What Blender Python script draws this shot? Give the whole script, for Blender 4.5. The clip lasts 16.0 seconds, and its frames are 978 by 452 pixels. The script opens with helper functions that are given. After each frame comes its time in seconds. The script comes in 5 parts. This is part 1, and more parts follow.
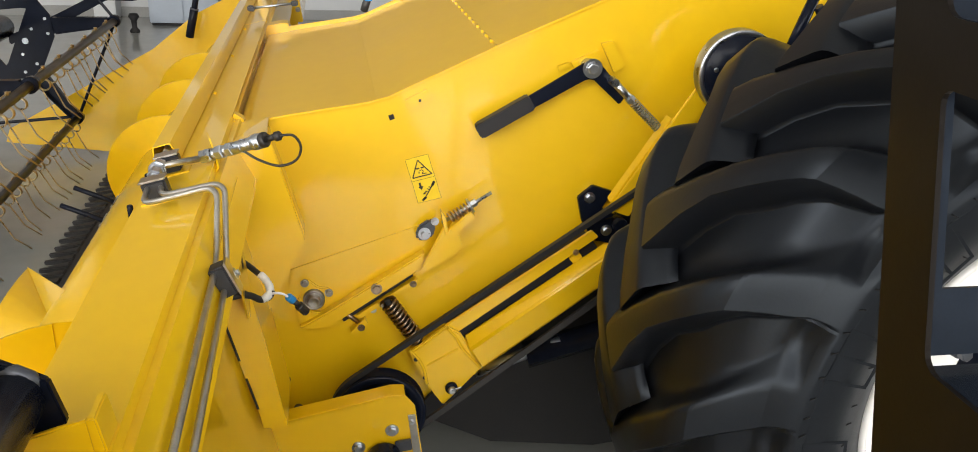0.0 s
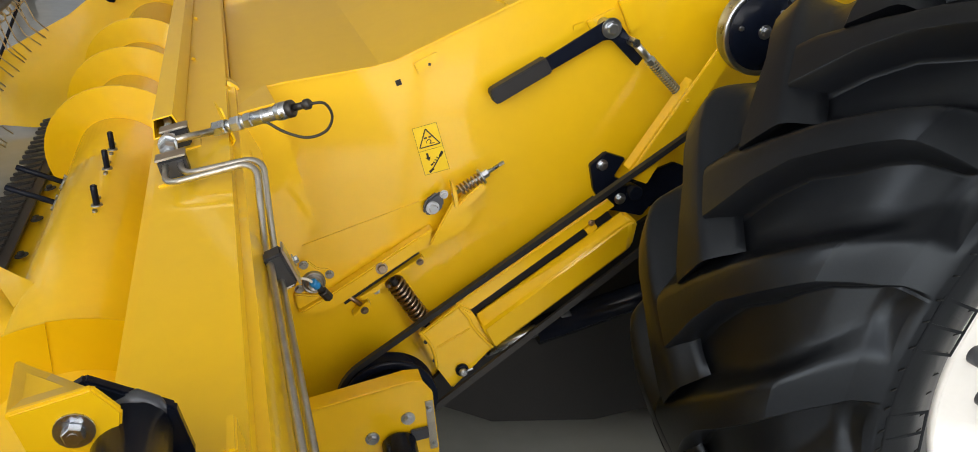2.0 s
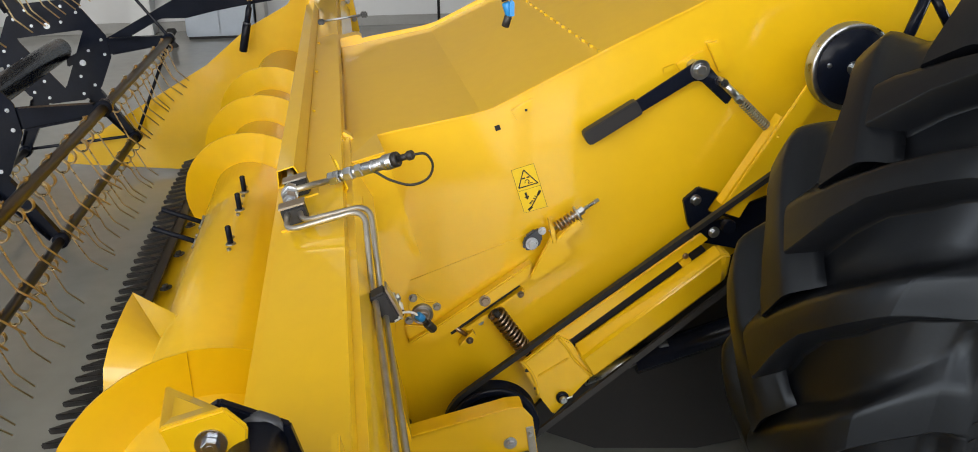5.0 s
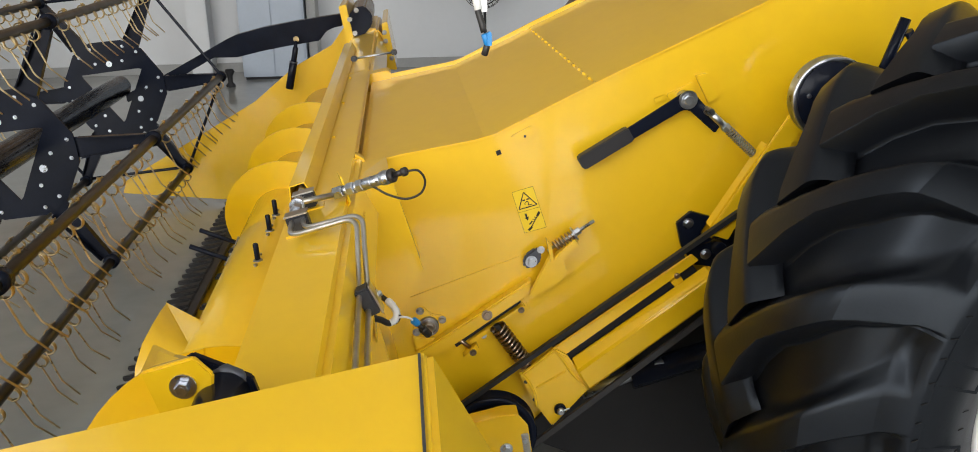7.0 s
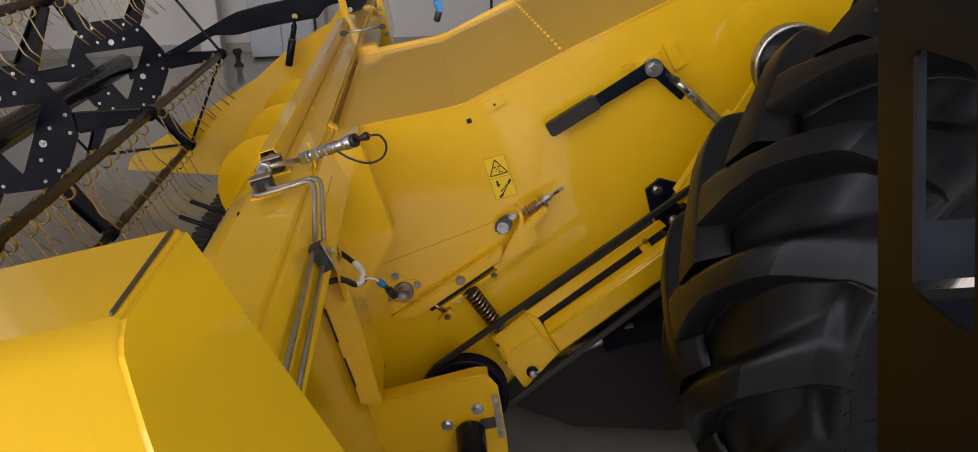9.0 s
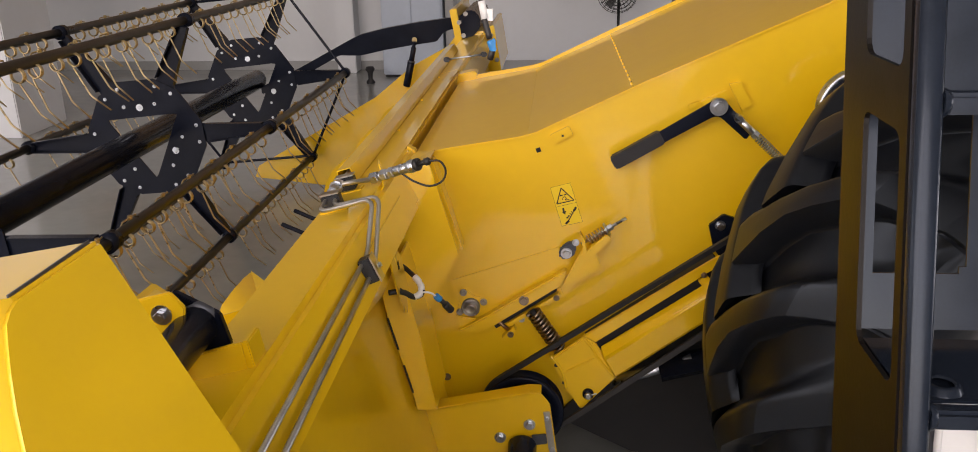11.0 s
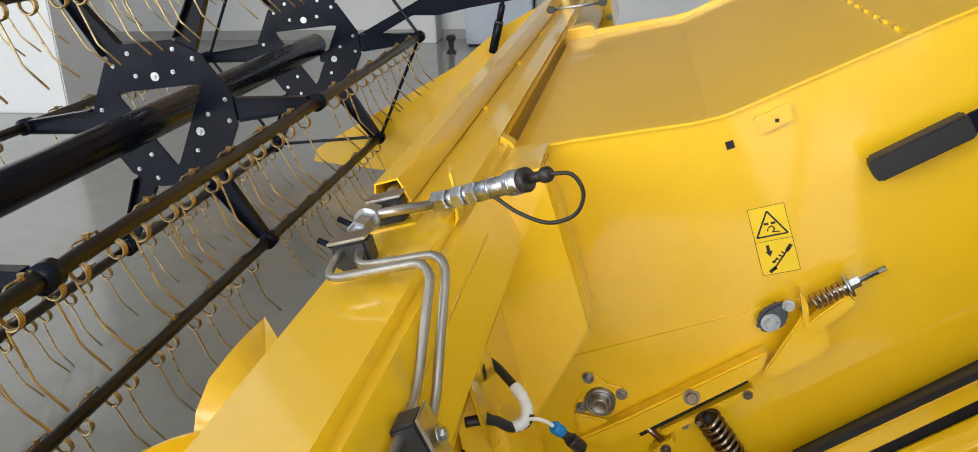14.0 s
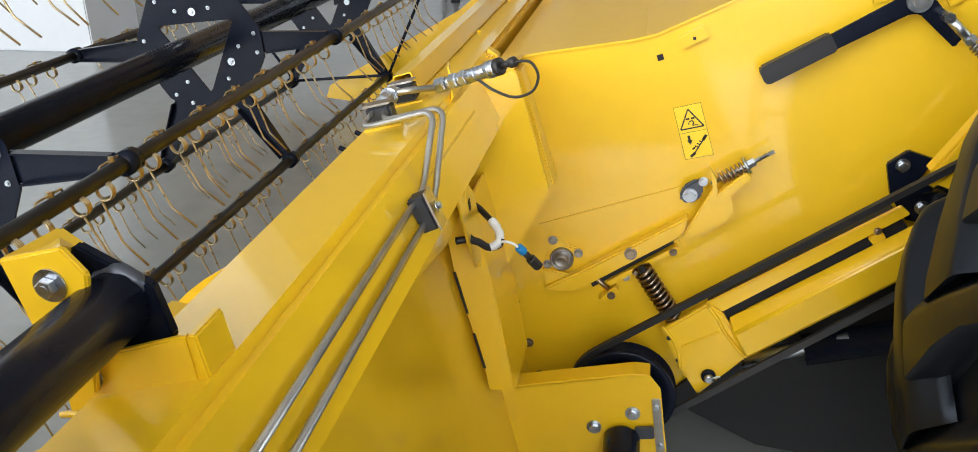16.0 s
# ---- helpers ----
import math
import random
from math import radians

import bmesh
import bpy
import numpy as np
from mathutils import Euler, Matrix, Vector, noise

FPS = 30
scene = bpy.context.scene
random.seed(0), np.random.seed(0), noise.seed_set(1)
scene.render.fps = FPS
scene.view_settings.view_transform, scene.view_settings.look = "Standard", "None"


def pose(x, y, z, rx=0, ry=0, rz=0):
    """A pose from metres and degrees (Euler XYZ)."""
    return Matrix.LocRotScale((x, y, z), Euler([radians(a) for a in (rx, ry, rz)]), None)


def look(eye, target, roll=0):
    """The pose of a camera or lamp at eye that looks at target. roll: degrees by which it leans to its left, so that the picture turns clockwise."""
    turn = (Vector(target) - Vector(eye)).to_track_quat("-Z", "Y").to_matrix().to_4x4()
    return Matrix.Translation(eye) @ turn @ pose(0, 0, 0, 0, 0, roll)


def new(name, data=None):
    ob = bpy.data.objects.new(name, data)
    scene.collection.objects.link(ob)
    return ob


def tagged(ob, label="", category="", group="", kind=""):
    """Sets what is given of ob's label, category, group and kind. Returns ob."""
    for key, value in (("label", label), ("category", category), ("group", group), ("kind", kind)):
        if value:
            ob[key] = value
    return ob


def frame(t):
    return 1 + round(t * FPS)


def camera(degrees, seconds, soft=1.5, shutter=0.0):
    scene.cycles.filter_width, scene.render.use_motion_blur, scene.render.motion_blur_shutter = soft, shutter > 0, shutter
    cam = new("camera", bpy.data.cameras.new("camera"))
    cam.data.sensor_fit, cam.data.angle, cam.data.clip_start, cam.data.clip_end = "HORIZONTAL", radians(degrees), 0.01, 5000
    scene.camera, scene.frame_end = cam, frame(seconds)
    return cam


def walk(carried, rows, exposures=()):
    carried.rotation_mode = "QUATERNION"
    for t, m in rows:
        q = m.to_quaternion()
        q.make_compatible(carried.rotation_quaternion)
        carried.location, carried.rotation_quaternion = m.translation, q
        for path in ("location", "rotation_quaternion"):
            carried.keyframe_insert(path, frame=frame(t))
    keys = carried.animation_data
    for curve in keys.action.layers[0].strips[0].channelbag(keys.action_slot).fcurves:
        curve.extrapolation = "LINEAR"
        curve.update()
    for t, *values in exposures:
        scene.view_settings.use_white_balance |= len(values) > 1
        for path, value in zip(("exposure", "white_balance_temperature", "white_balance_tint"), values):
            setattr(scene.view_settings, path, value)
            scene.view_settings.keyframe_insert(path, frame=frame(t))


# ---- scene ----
cam = camera(58.07, 16.0, soft=0.9)
PATH = [
    (0, (-0.15, -2.088, 1.716), (0.202, -0.267, 0.967), 2.7),
    (0.5, (-0.259, -2.001, 1.719), (0.287, -0.227, 0.975), 3.7),
    (1, (-0.331, -1.955, 1.7), (0.261, -0.202, 0.941), 4.0),
    (1.5, (-0.374, -1.944, 1.673), (0.212, -0.205, 0.875), 4.1),
    (2, (-0.376, -1.909, 1.662), (0.182, -0.165, 0.858), 3.7),
    (2.5, (-0.362, -1.883, 1.652), (0.172, -0.13, 0.85), 3.3),
    (3, (-0.338, -1.895, 1.669), (0.155, -0.13, 0.868), 2.8),
    (3.5, (-0.325, -1.935, 1.703), (0.12, -0.155, 0.906), 2.1),
    (4, (-0.326, -1.97, 1.716), (0.064, -0.173, 0.93), 1.3),
    (4.5, (-0.34, -2.004, 1.725), (-0.01, -0.189, 0.955), 0.3),
    (5, (-0.353, -2.023, 1.734), (-0.054, -0.196, 0.977), -0.3),
    (5.2, (-0.356, -2.03, 1.739), (-0.056, -0.201, 0.99), -0.3),
    (7.3, (-0.216, -2.269, 1.729), (-0.08, -0.386, 1.066), -1.0),
    (7.5, (-0.202, -2.31, 1.727), (-0.099, -0.428, 1.058), -1.2),
    (8, (-0.178, -2.334, 1.725), (-0.12, -0.454, 1.044), -1.8),
    (8.5, (-0.149, -2.283, 1.709), (-0.02, -0.415, 1.007), -1.5),
    (8.7, (-0.142, -2.282, 1.709), (0.008, -0.417, 1.004), -1.4),
    (10.8, (0.047, -2.395, 1.766), (-0.079, -0.514, 1.098), -0.7),
    (11, (0.053, -2.403, 1.761), (-0.1, -0.52, 1.104), -0.9),
    (11.5, (0.053, -2.356, 1.734), (-0.18, -0.479, 1.083), -1.6),
    (12, (-0.037, -2.12, 1.699), (-0.309, -0.25, 1.043), -1.7),
    (12.5, (-0.125, -1.874, 1.668), (-0.406, -0.01, 1.0), -2.1),
    (13, (-0.143, -1.671, 1.626), (-0.42, 0.192, 0.952), -2.6),
    (13.5, (-0.14, -1.48, 1.574), (-0.436, 0.379, 0.898), -2.7),
    (14, (-0.142, -1.406, 1.536), (-0.474, 0.436, 0.832), -1.9),
    (14.5, (-0.12, -1.516, 1.576), (-0.474, 0.316, 0.856), -2.0),
    (15, (-0.108, -1.759, 1.66), (-0.476, 0.069, 0.938), -1.9),
    (15.5, (-0.107, -1.887, 1.636), (-0.451, -0.065, 0.886), -1.5),
    (16, (-0.027, -1.885, 1.57), (-0.36, -0.081, 0.774), -1.0),
]
walk(cam, [(t, look(eye, target, roll)) for t, eye, target, roll in PATH], [(0, 0.62, 6900, 10), (0.6, 0.52, 6900, 10), (5.0, 0.47, 6800, 10), (7.3, 0.38, 6600, 10), (7.7, 0.2, 6800, 11), (8.0, -0.10, 7000, 15), (8.5, -0.37, 7200, 20), (10.8, 0.07, 7200, 20), (11.1, 0.0, 7200, 23), (11.5, -0.40, 7200, 23), (12.0, 0.02, 6900, 16), (12.5, 0.45, 6600, 11), (13.5, 0.52, 6550, 10), (15.0, 0.6, 6400, 10), (16.0, 0.77, 6200, 9)])

# ---------------------------------------------------------------- world and light
world = bpy.data.worlds.new("world")
scene.world = world
world.use_nodes = True
sky = world.node_tree.nodes.new("ShaderNodeTexSky")
sky.sky_type = "NISHITA"
sky.sun_disc = False
sky.sun_elevation = radians(48)
sky.sun_rotation = radians(200)
world.node_tree.links.new(sky.outputs[0], world.node_tree.nodes["Background"].inputs[0])
world.node_tree.nodes["Background"].inputs[1].default_value = 0.12


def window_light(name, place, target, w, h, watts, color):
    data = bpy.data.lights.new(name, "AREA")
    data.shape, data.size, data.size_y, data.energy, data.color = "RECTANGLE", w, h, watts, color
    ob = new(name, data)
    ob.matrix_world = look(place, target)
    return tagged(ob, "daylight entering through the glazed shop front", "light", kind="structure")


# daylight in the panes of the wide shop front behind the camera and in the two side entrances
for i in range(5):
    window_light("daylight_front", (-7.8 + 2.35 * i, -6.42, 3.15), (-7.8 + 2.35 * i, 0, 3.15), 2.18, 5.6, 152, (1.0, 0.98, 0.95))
window_light("daylight_side", (-8.9, 1.0, 1.9), (0, 1.0, 1.5), 6.0, 2.8, 60, (0.96, 0.98, 1.0))
window_light("daylight_side", (8.9, -0.9, 2.0), (0, -0.9, 1.6), 5.8, 3.0, 225, (0.90, 0.95, 1.0))

# ---------------------------------------------------------------- materials


def mat(name, color, rough=0.5, metal=0.0, coat=0.0, vary=0.08, scale=6.0, bump=0.0, bump_scale=200.0, rough_vary=0.1, dust=None, dust_amount=0.0, spec=0.5, tint=None):
    """A painted, metal or rubber surface with two scales of variation in colour, gloss and relief."""
    m = bpy.data.materials.new(name)
    m.use_nodes = True
    nt = m.node_tree
    b = nt.nodes["Principled BSDF"]
    b.inputs["Metallic"].default_value = metal
    b.inputs["Coat Weight"].default_value = coat
    b.inputs["Coat Roughness"].default_value = 0.085
    b.inputs["Specular IOR Level"].default_value = spec
    if tint:
        b.inputs["Specular Tint"].default_value = (*tint, 1)
    co = nt.nodes.new("ShaderNodeTexCoord")
    n1 = nt.nodes.new("ShaderNodeTexNoise")
    n1.inputs["Scale"].default_value, n1.inputs["Detail"].default_value = scale, 5
    n2 = nt.nodes.new("ShaderNodeTexNoise")
    n2.inputs["Scale"].default_value, n2.inputs["Detail"].default_value = scale * 14, 3
    for n in (n1, n2):
        nt.links.new(co.outputs["Object"], n.inputs["Vector"])
    add = nt.nodes.new("ShaderNodeMix")
    add.data_type = "FLOAT"
    add.inputs[0].default_value = 0.3
    nt.links.new(n1.outputs[0], add.inputs[2])
    nt.links.new(n2.outputs[0], add.inputs[3])
    ramp = nt.nodes.new("ShaderNodeValToRGB")
    lo = [max(0, c * (1 - vary)) for c in color] + [1]
    hi = [min(1, c * (1 + vary)) for c in color] + [1]
    ramp.color_ramp.elements[0].position, ramp.color_ramp.elements[1].position = 0.3, 0.7
    ramp.color_ramp.elements[0].color, ramp.color_ramp.elements[1].color = lo, hi
    nt.links.new(add.outputs[0], ramp.inputs[0])
    out = ramp.outputs[0]
    if dust:
        n3 = nt.nodes.new("ShaderNodeTexNoise")
        n3.inputs["Scale"].default_value, n3.inputs["Detail"].default_value = 2.3, 8
        nt.links.new(co.outputs["Object"], n3.inputs["Vector"])
        r3 = nt.nodes.new("ShaderNodeMapRange")
        r3.inputs[1].default_value, r3.inputs[2].default_value = 0.48, 0.75
        r3.inputs[3].default_value, r3.inputs[4].default_value = 0, dust_amount
        nt.links.new(n3.outputs[0], r3.inputs[0])
        mx = nt.nodes.new("ShaderNodeMix")
        mx.data_type = "RGBA"
        mx.inputs[7].default_value = (*dust, 1)
        nt.links.new(r3.outputs[0], mx.inputs[0])
        nt.links.new(out, mx.inputs[6])
        out = mx.outputs[2]
    nt.links.new(out, b.inputs["Base Color"])
    rr = nt.nodes.new("ShaderNodeMapRange")
    rr.inputs[3].default_value, rr.inputs[4].default_value = max(0.02, rough - rough_vary), min(1, rough + rough_vary)
    nt.links.new(n1.outputs[0], rr.inputs[0])
    nt.links.new(rr.outputs[0], b.inputs["Roughness"])
    if bump:
        nb = nt.nodes.new("ShaderNodeTexNoise")
        nb.inputs["Scale"].default_value, nb.inputs["Detail"].default_value = bump_scale, 2
        nt.links.new(co.outputs["Object"], nb.inputs["Vector"])
        bp = nt.nodes.new("ShaderNodeBump")
        bp.inputs["Strength"].default_value, bp.inputs["Distance"].default_value = bump, 0.002
        nt.links.new(nb.outputs[0], bp.inputs["Height"])
        nt.links.new(bp.outputs[0], b.inputs["Normal"])
    return m


YELLOW = mat("yellow_paint", (0.81, 0.50, 0.004), 0.42, coat=0.9, vary=0.05, scale=1.6, bump=0.03, bump_scale=15, dust=(0.62, 0.42, 0.08), dust_amount=0.10)
BLACKP = mat("black_paint", (0.0055, 0.0080, 0.0165), 0.22, spec=0.13, vary=0.3, scale=8, bump=0.06, bump_scale=90, dust=(0.05, 0.042, 0.03), dust_amount=0.10)
BAR = mat("dark_bar_paint", (0.010, 0.0095, 0.009), 0.32, spec=0.40, vary=0.35, scale=9, bump=0.1, bump_scale=160, dust=(0.10, 0.07, 0.04), dust_amount=0.14)
# The blue specular tint puts cool daylight sheen into the rubber.
RUBBER = mat("tyre_rubber", (0.0062, 0.0071, 0.0094), 0.37, spec=0.34, tint=(0.74, 0.86, 1.0), vary=0.3, scale=5, bump=0.08, bump_scale=140, dust=(0.014, 0.012, 0.011), dust_amount=0.2)
BELT = mat("belt_rubber", (0.016, 0.016, 0.017), 0.6, vary=0.3, scale=14, bump=0.2, bump_scale=400)
ZINC = mat("zinc_steel", (0.50, 0.53, 0.57), 0.30, metal=1.0, vary=0.2, scale=30, bump=0.05, bump_scale=300)
PIPE = mat("steel_pipe", (0.50, 0.48, 0.44), 0.36, metal=1.0, vary=0.2, scale=24)
SPRING = mat("spring_steel", (0.42, 0.31, 0.22), 0.36, metal=1.0, vary=0.25, scale=40)
COIL = mat("dark_coil_steel", (0.30, 0.23, 0.17), 0.30, metal=1.0, vary=0.25, scale=40)
BRONZE = mat("dull_bronze_bolts", (0.22, 0.17, 0.12), 0.45, metal=0.9, vary=0.3, scale=60)
STEEL = mat("worn_bearing_steel", (0.30, 0.29, 0.27), 0.36, metal=0.95, vary=0.3, scale=50)
TINE = mat("golden_wire", (0.47, 0.36, 0.19), 0.30, metal=0.9, vary=0.3, scale=30)
GREY = mat("grey_casting", (0.075, 0.082, 0.098), 0.36, metal=0.5, vary=0.2, scale=40)
BLOCK = mat("dark_plastic_block", (0.02, 0.022, 0.027), 0.45, vary=0.25, scale=50)
LADDERP = mat("dark_ladder_paint", (0.006, 0.0045, 0.0035), 0.34, spec=0.2, vary=0.3, scale=6, bump=0.06, bump_scale=120)
# Bluish sky sheen is put into the specular tint of this paint.
RAILP = mat("slate_tube_paint", (0.010, 0.014, 0.022), 0.20, spec=0.31, tint=(0.78, 0.88, 1.0), vary=0.2, scale=20, bump=0.03, bump_scale=90)
GRIP = mat("black_grip", (0.012, 0.012, 0.014), 0.55, vary=0.2, scale=30, bump=0.2, bump_scale=500)
HOSE = mat("black_hose", (0.015, 0.013, 0.012), 0.5, vary=0.3, scale=30)
BLUEP = mat("blue_plastic", (0.01, 0.20, 0.50), 0.4, vary=0.1, scale=40)
TAPE = mat("white_tape", (0.72, 0.72, 0.70), 0.5, vary=0.15, scale=60)
STICK = mat("sticker_yellow", (0.86, 0.60, 0.02), 0.4, vary=0.03, scale=10)
INK = mat("black_ink", (0.012, 0.012, 0.012), 0.5, vary=0.1, scale=30)
# Near-black colour: paints shade in gaps and holes, also small black parts.
DARK = mat("shade_and_black_parts", (0.006, 0.006, 0.007), 0.7, vary=0.3, scale=10)
RIM = mat("white_rim_paint", (0.80, 0.80, 0.79), 0.35, coat=0.3, vary=0.04, scale=4)
KNIFE = mat("dark_cutter_steel", (0.035, 0.034, 0.034), 0.45, metal=0.4, vary=0.4, scale=20)
FLOOR = mat("polished_grey_floor", (0.29, 0.30, 0.285), 0.12, vary=0.14, scale=0.7, rough_vary=0.07, dust=(0.36, 0.35, 0.32), dust_amount=0.4)
WALL = mat("white_wall_paint", (0.60, 0.61, 0.62), 0.6, vary=0.03, scale=1.2, bump=0.05, bump_scale=60)
SKIRT = mat("grey_skirting", (0.30, 0.30, 0.29), 0.45, vary=0.1, scale=3)
CABINET = mat("grey_blue_cabinet", (0.38, 0.43, 0.50), 0.4, vary=0.06, scale=3)
# Brown for the unseen upper wall, set to warm the feeder's top reflections.
REFLECT_BROWN = mat("brown_reflection_tint", (0.40, 0.26, 0.14), 0.5, vary=0.25, scale=1.5, bump=0.1, bump_scale=40)
CEIL = mat("ceiling_paint", (0.50, 0.49, 0.47), 0.8, vary=0.04, scale=1)

# ---------------------------------------------------------------- mesh helpers


def prism(bm, poly, y0, y1, bevel=0.0):
    """A plate: the outline poly in (x, z), from y0 to y1."""
    a = [bm.verts.new((x, y0, z)) for x, z in poly]
    b = [bm.verts.new((x, y1, z)) for x, z in poly]
    faces = [bm.faces.new(a), bm.faces.new(b[::-1])]
    n = len(poly)
    for i in range(n):
        j = (i + 1) % n
        faces.append(bm.faces.new((a[j], a[i], b[i], b[j])))
    bmesh.ops.recalc_face_normals(bm, faces=faces)
    if bevel:
        edges = list({e for f in faces for e in f.edges})
        bmesh.ops.bevel(bm, geom=edges, offset=bevel, segments=2, affect="EDGES", clamp_overlap=True)
    return bm


def prism_m(bm, poly, h, m, bevel=0.0):
    """A plate: outline in local (x, y), thickness h along local z, laid by m."""
    k = len(bm.verts)
    a = [bm.verts.new((x, y, 0)) for x, y in poly]
    b = [bm.verts.new((x, y, h)) for x, y in poly]
    faces = [bm.faces.new(a), bm.faces.new(b[::-1])]
    n = len(poly)
    for i in range(n):
        j = (i + 1) % n
        faces.append(bm.faces.new((a[j], a[i], b[i], b[j])))
    bmesh.ops.recalc_face_normals(bm, faces=faces)
    vs = a + b
    if bevel:
        edges = list({e for f in faces for e in f.edges})
        r = bmesh.ops.bevel(bm, geom=edges, offset=bevel, segments=2, affect="EDGES", clamp_overlap=True)
        bm.verts.ensure_lookup_table()
        vs = [v for i, v in enumerate(bm.verts) if i >= k]
    bmesh.ops.transform(bm, matrix=m, verts=vs)
    return bm


def box(bm, x0, x1, y0, y1, z0, z1, bevel=0.0):
    return prism(bm, [(x0, z0), (x1, z0), (x1, z1), (x0, z1)], y0, y1, bevel)


def frame_of(d):
    d = Vector(d).normalized()
    u = d.orthogonal().normalized()
    return u, d.cross(u), d


def sweep(bm, pts, r, sides=8, closed=False, smooth=True, caps=True):
    """A round tube along points."""
    pts = [Vector(p) for p in pts]
    n = len(pts)
    rings = []
    up = None
    for i, p in enumerate(pts):
        if closed:
            d = pts[(i + 1) % n] - pts[i - 1]
        else:
            d = pts[min(i + 1, n - 1)] - pts[max(i - 1, 0)]
        d.normalize()
        if up is None:
            up = d.orthogonal().normalized()
        up = (up - d * up.dot(d)).normalized()
        w = d.cross(up)
        rr = r[i] if isinstance(r, (list, tuple)) else r
        rings.append([bm.verts.new(p + rr * (math.cos(a) * up + math.sin(a) * w)) for a in [2 * math.pi * k / sides for k in range(sides)]])
    m = n if closed else n - 1
    for i in range(m):
        a, b = rings[i], rings[(i + 1) % n]
        for k in range(sides):
            f = bm.faces.new((a[k], a[(k + 1) % sides], b[(k + 1) % sides], b[k]))
            f.smooth = smooth
    if not closed and caps:
        bm.faces.new(rings[0][::-1])
        bm.faces.new(rings[-1])
    return bm


def cyl(bm, p, q, r, sides=16, r2=None, bevel=0.0):
    p, q = Vector(p), Vector(q)
    u, w, d = frame_of(q - p)
    r2 = r if r2 is None else r2
    prof = [(0, r), (1, r2)]
    length = (q - p).length
    if bevel:
        prof = [(0, r - bevel), (bevel / length, r), (1 - bevel / length, r2), (1, r2 - bevel)]
    rings = [[bm.verts.new(p + d * length * t + rr * (math.cos(2 * math.pi * k / sides) * u + math.sin(2 * math.pi * k / sides) * w)) for k in range(sides)] for t, rr in prof]
    for a, b in zip(rings, rings[1:]):
        for k in range(sides):
            f = bm.faces.new((a[k], a[(k + 1) % sides], b[(k + 1) % sides], b[k]))
            f.smooth = sides > 8
    bm.faces.new(rings[0][::-1])
    bm.faces.new(rings[-1])
    return bm


def lathe(bm, prof, p, axis, sides=48, smooth=True):
    """Turns the profile of (along the axis, radius) round the axis through p."""
    p = Vector(p)
    u, w, d = frame_of(axis)
    rings = [[bm.verts.new(p + d * t + r * (math.cos(2 * math.pi * k / sides) * u + math.sin(2 * math.pi * k / sides) * w)) for k in range(sides)] for t, r in prof]
    for a, b in zip(rings, rings[1:]):
        for k in range(sides):
            f = bm.faces.new((a[k], a[(k + 1) % sides], b[(k + 1) % sides], b[k]))
            f.smooth = smooth
    return bm


def fillet(pts, r, n=6):
    """Rounds the corners of a line of points."""
    pts = [Vector(p) for p in pts]
    out = [pts[0]]
    for a, b, c in zip(pts, pts[1:], pts[2:]):
        d1, d2 = (a - b), (c - b)
        k = min(r, d1.length * 0.49, d2.length * 0.49)
        s, e = b + d1.normalized() * k, b + d2.normalized() * k
        for i in range(n + 1):
            t = i / n
            out.append(s * (1 - t) ** 2 + b * 2 * t * (1 - t) + e * t * t)
    out.append(pts[-1])
    return out


def coil(p, q, r, turns, n=10):
    p, q = Vector(p), Vector(q)
    u, w, d = frame_of(q - p)
    length = (q - p).length
    return [p + d * length * i / (turns * n) + r * (math.cos(2 * math.pi * i / n) * u + math.sin(2 * math.pi * i / n) * w) for i in range(int(turns * n) + 1)]


def finish(name, bm, material):
    me = bpy.data.meshes.new(name)
    bm.to_mesh(me)
    bm.free()
    me.materials.append(material)
    return new(name, me)


def part(name, bm, material, parent, label=""):
    ob = finish(name, bm, material)
    ob.parent = parent
    if label:
        ob["label"] = label
    return ob


def thing(name, label, category, at=(0, 0, 0), group="", kind=""):
    ob = new(name)
    ob.location = at
    ob.empty_display_size = 0.1
    bpy.context.view_layer.update()
    return tagged(ob, label, category, group, kind)


def B():
    return bmesh.new()


def bolt(name, p, axis, r, parent, material=None, washer=1.7, head=None, label=""):
    """A hexagon bolt head with a washer, standing on p along the axis."""
    bm = B()
    d = Vector(axis).normalized()
    p = Vector(p)
    h = head or r * 0.9
    cyl(bm, p, p + d * r * 0.25, r * washer, 20)
    cyl(bm, p + d * r * 0.25, p + d * (r * 0.25 + h), r, 6, bevel=r * 0.12)
    cyl(bm, p + d * (r * 0.25 + h), p + d * (r * 0.35 + h), r * 0.45, 10)
    return part(name, bm, material or ZINC, parent, label)


# ---------------------------------------------------------------- the hall


def setting(name, bm, material, label, category):
    return tagged(finish(name, bm, material), label, category, kind="structure")


setting("floor", box(B(), -9, 9, -6.5, 8.6, -0.1, 0), FLOOR, "polished grey resin floor of the showroom", "floor")
setting("wall_north", box(B(), -9, 9, 8.6, 8.8, 0, 1.7), WALL, "white painted showroom wall", "wall")
# Out of view: added in brown for what the top sheets mirror.
setting("wall_north_upper", box(B(), -9, 9, 8.6, 8.8, 1.7, 6.5), REFLECT_BROWN, "unseen upper wall coloured brown to tint reflections", "wall")
bm = B()
box(bm, 9, 9.2, -6.5, -4.0, 0, 6.5)
box(bm, 9, 9.2, 2.2, 8.8, 0, 6.5)
box(bm, 9, 9.2, -4.0, 2.2, 3.6, 6.5)
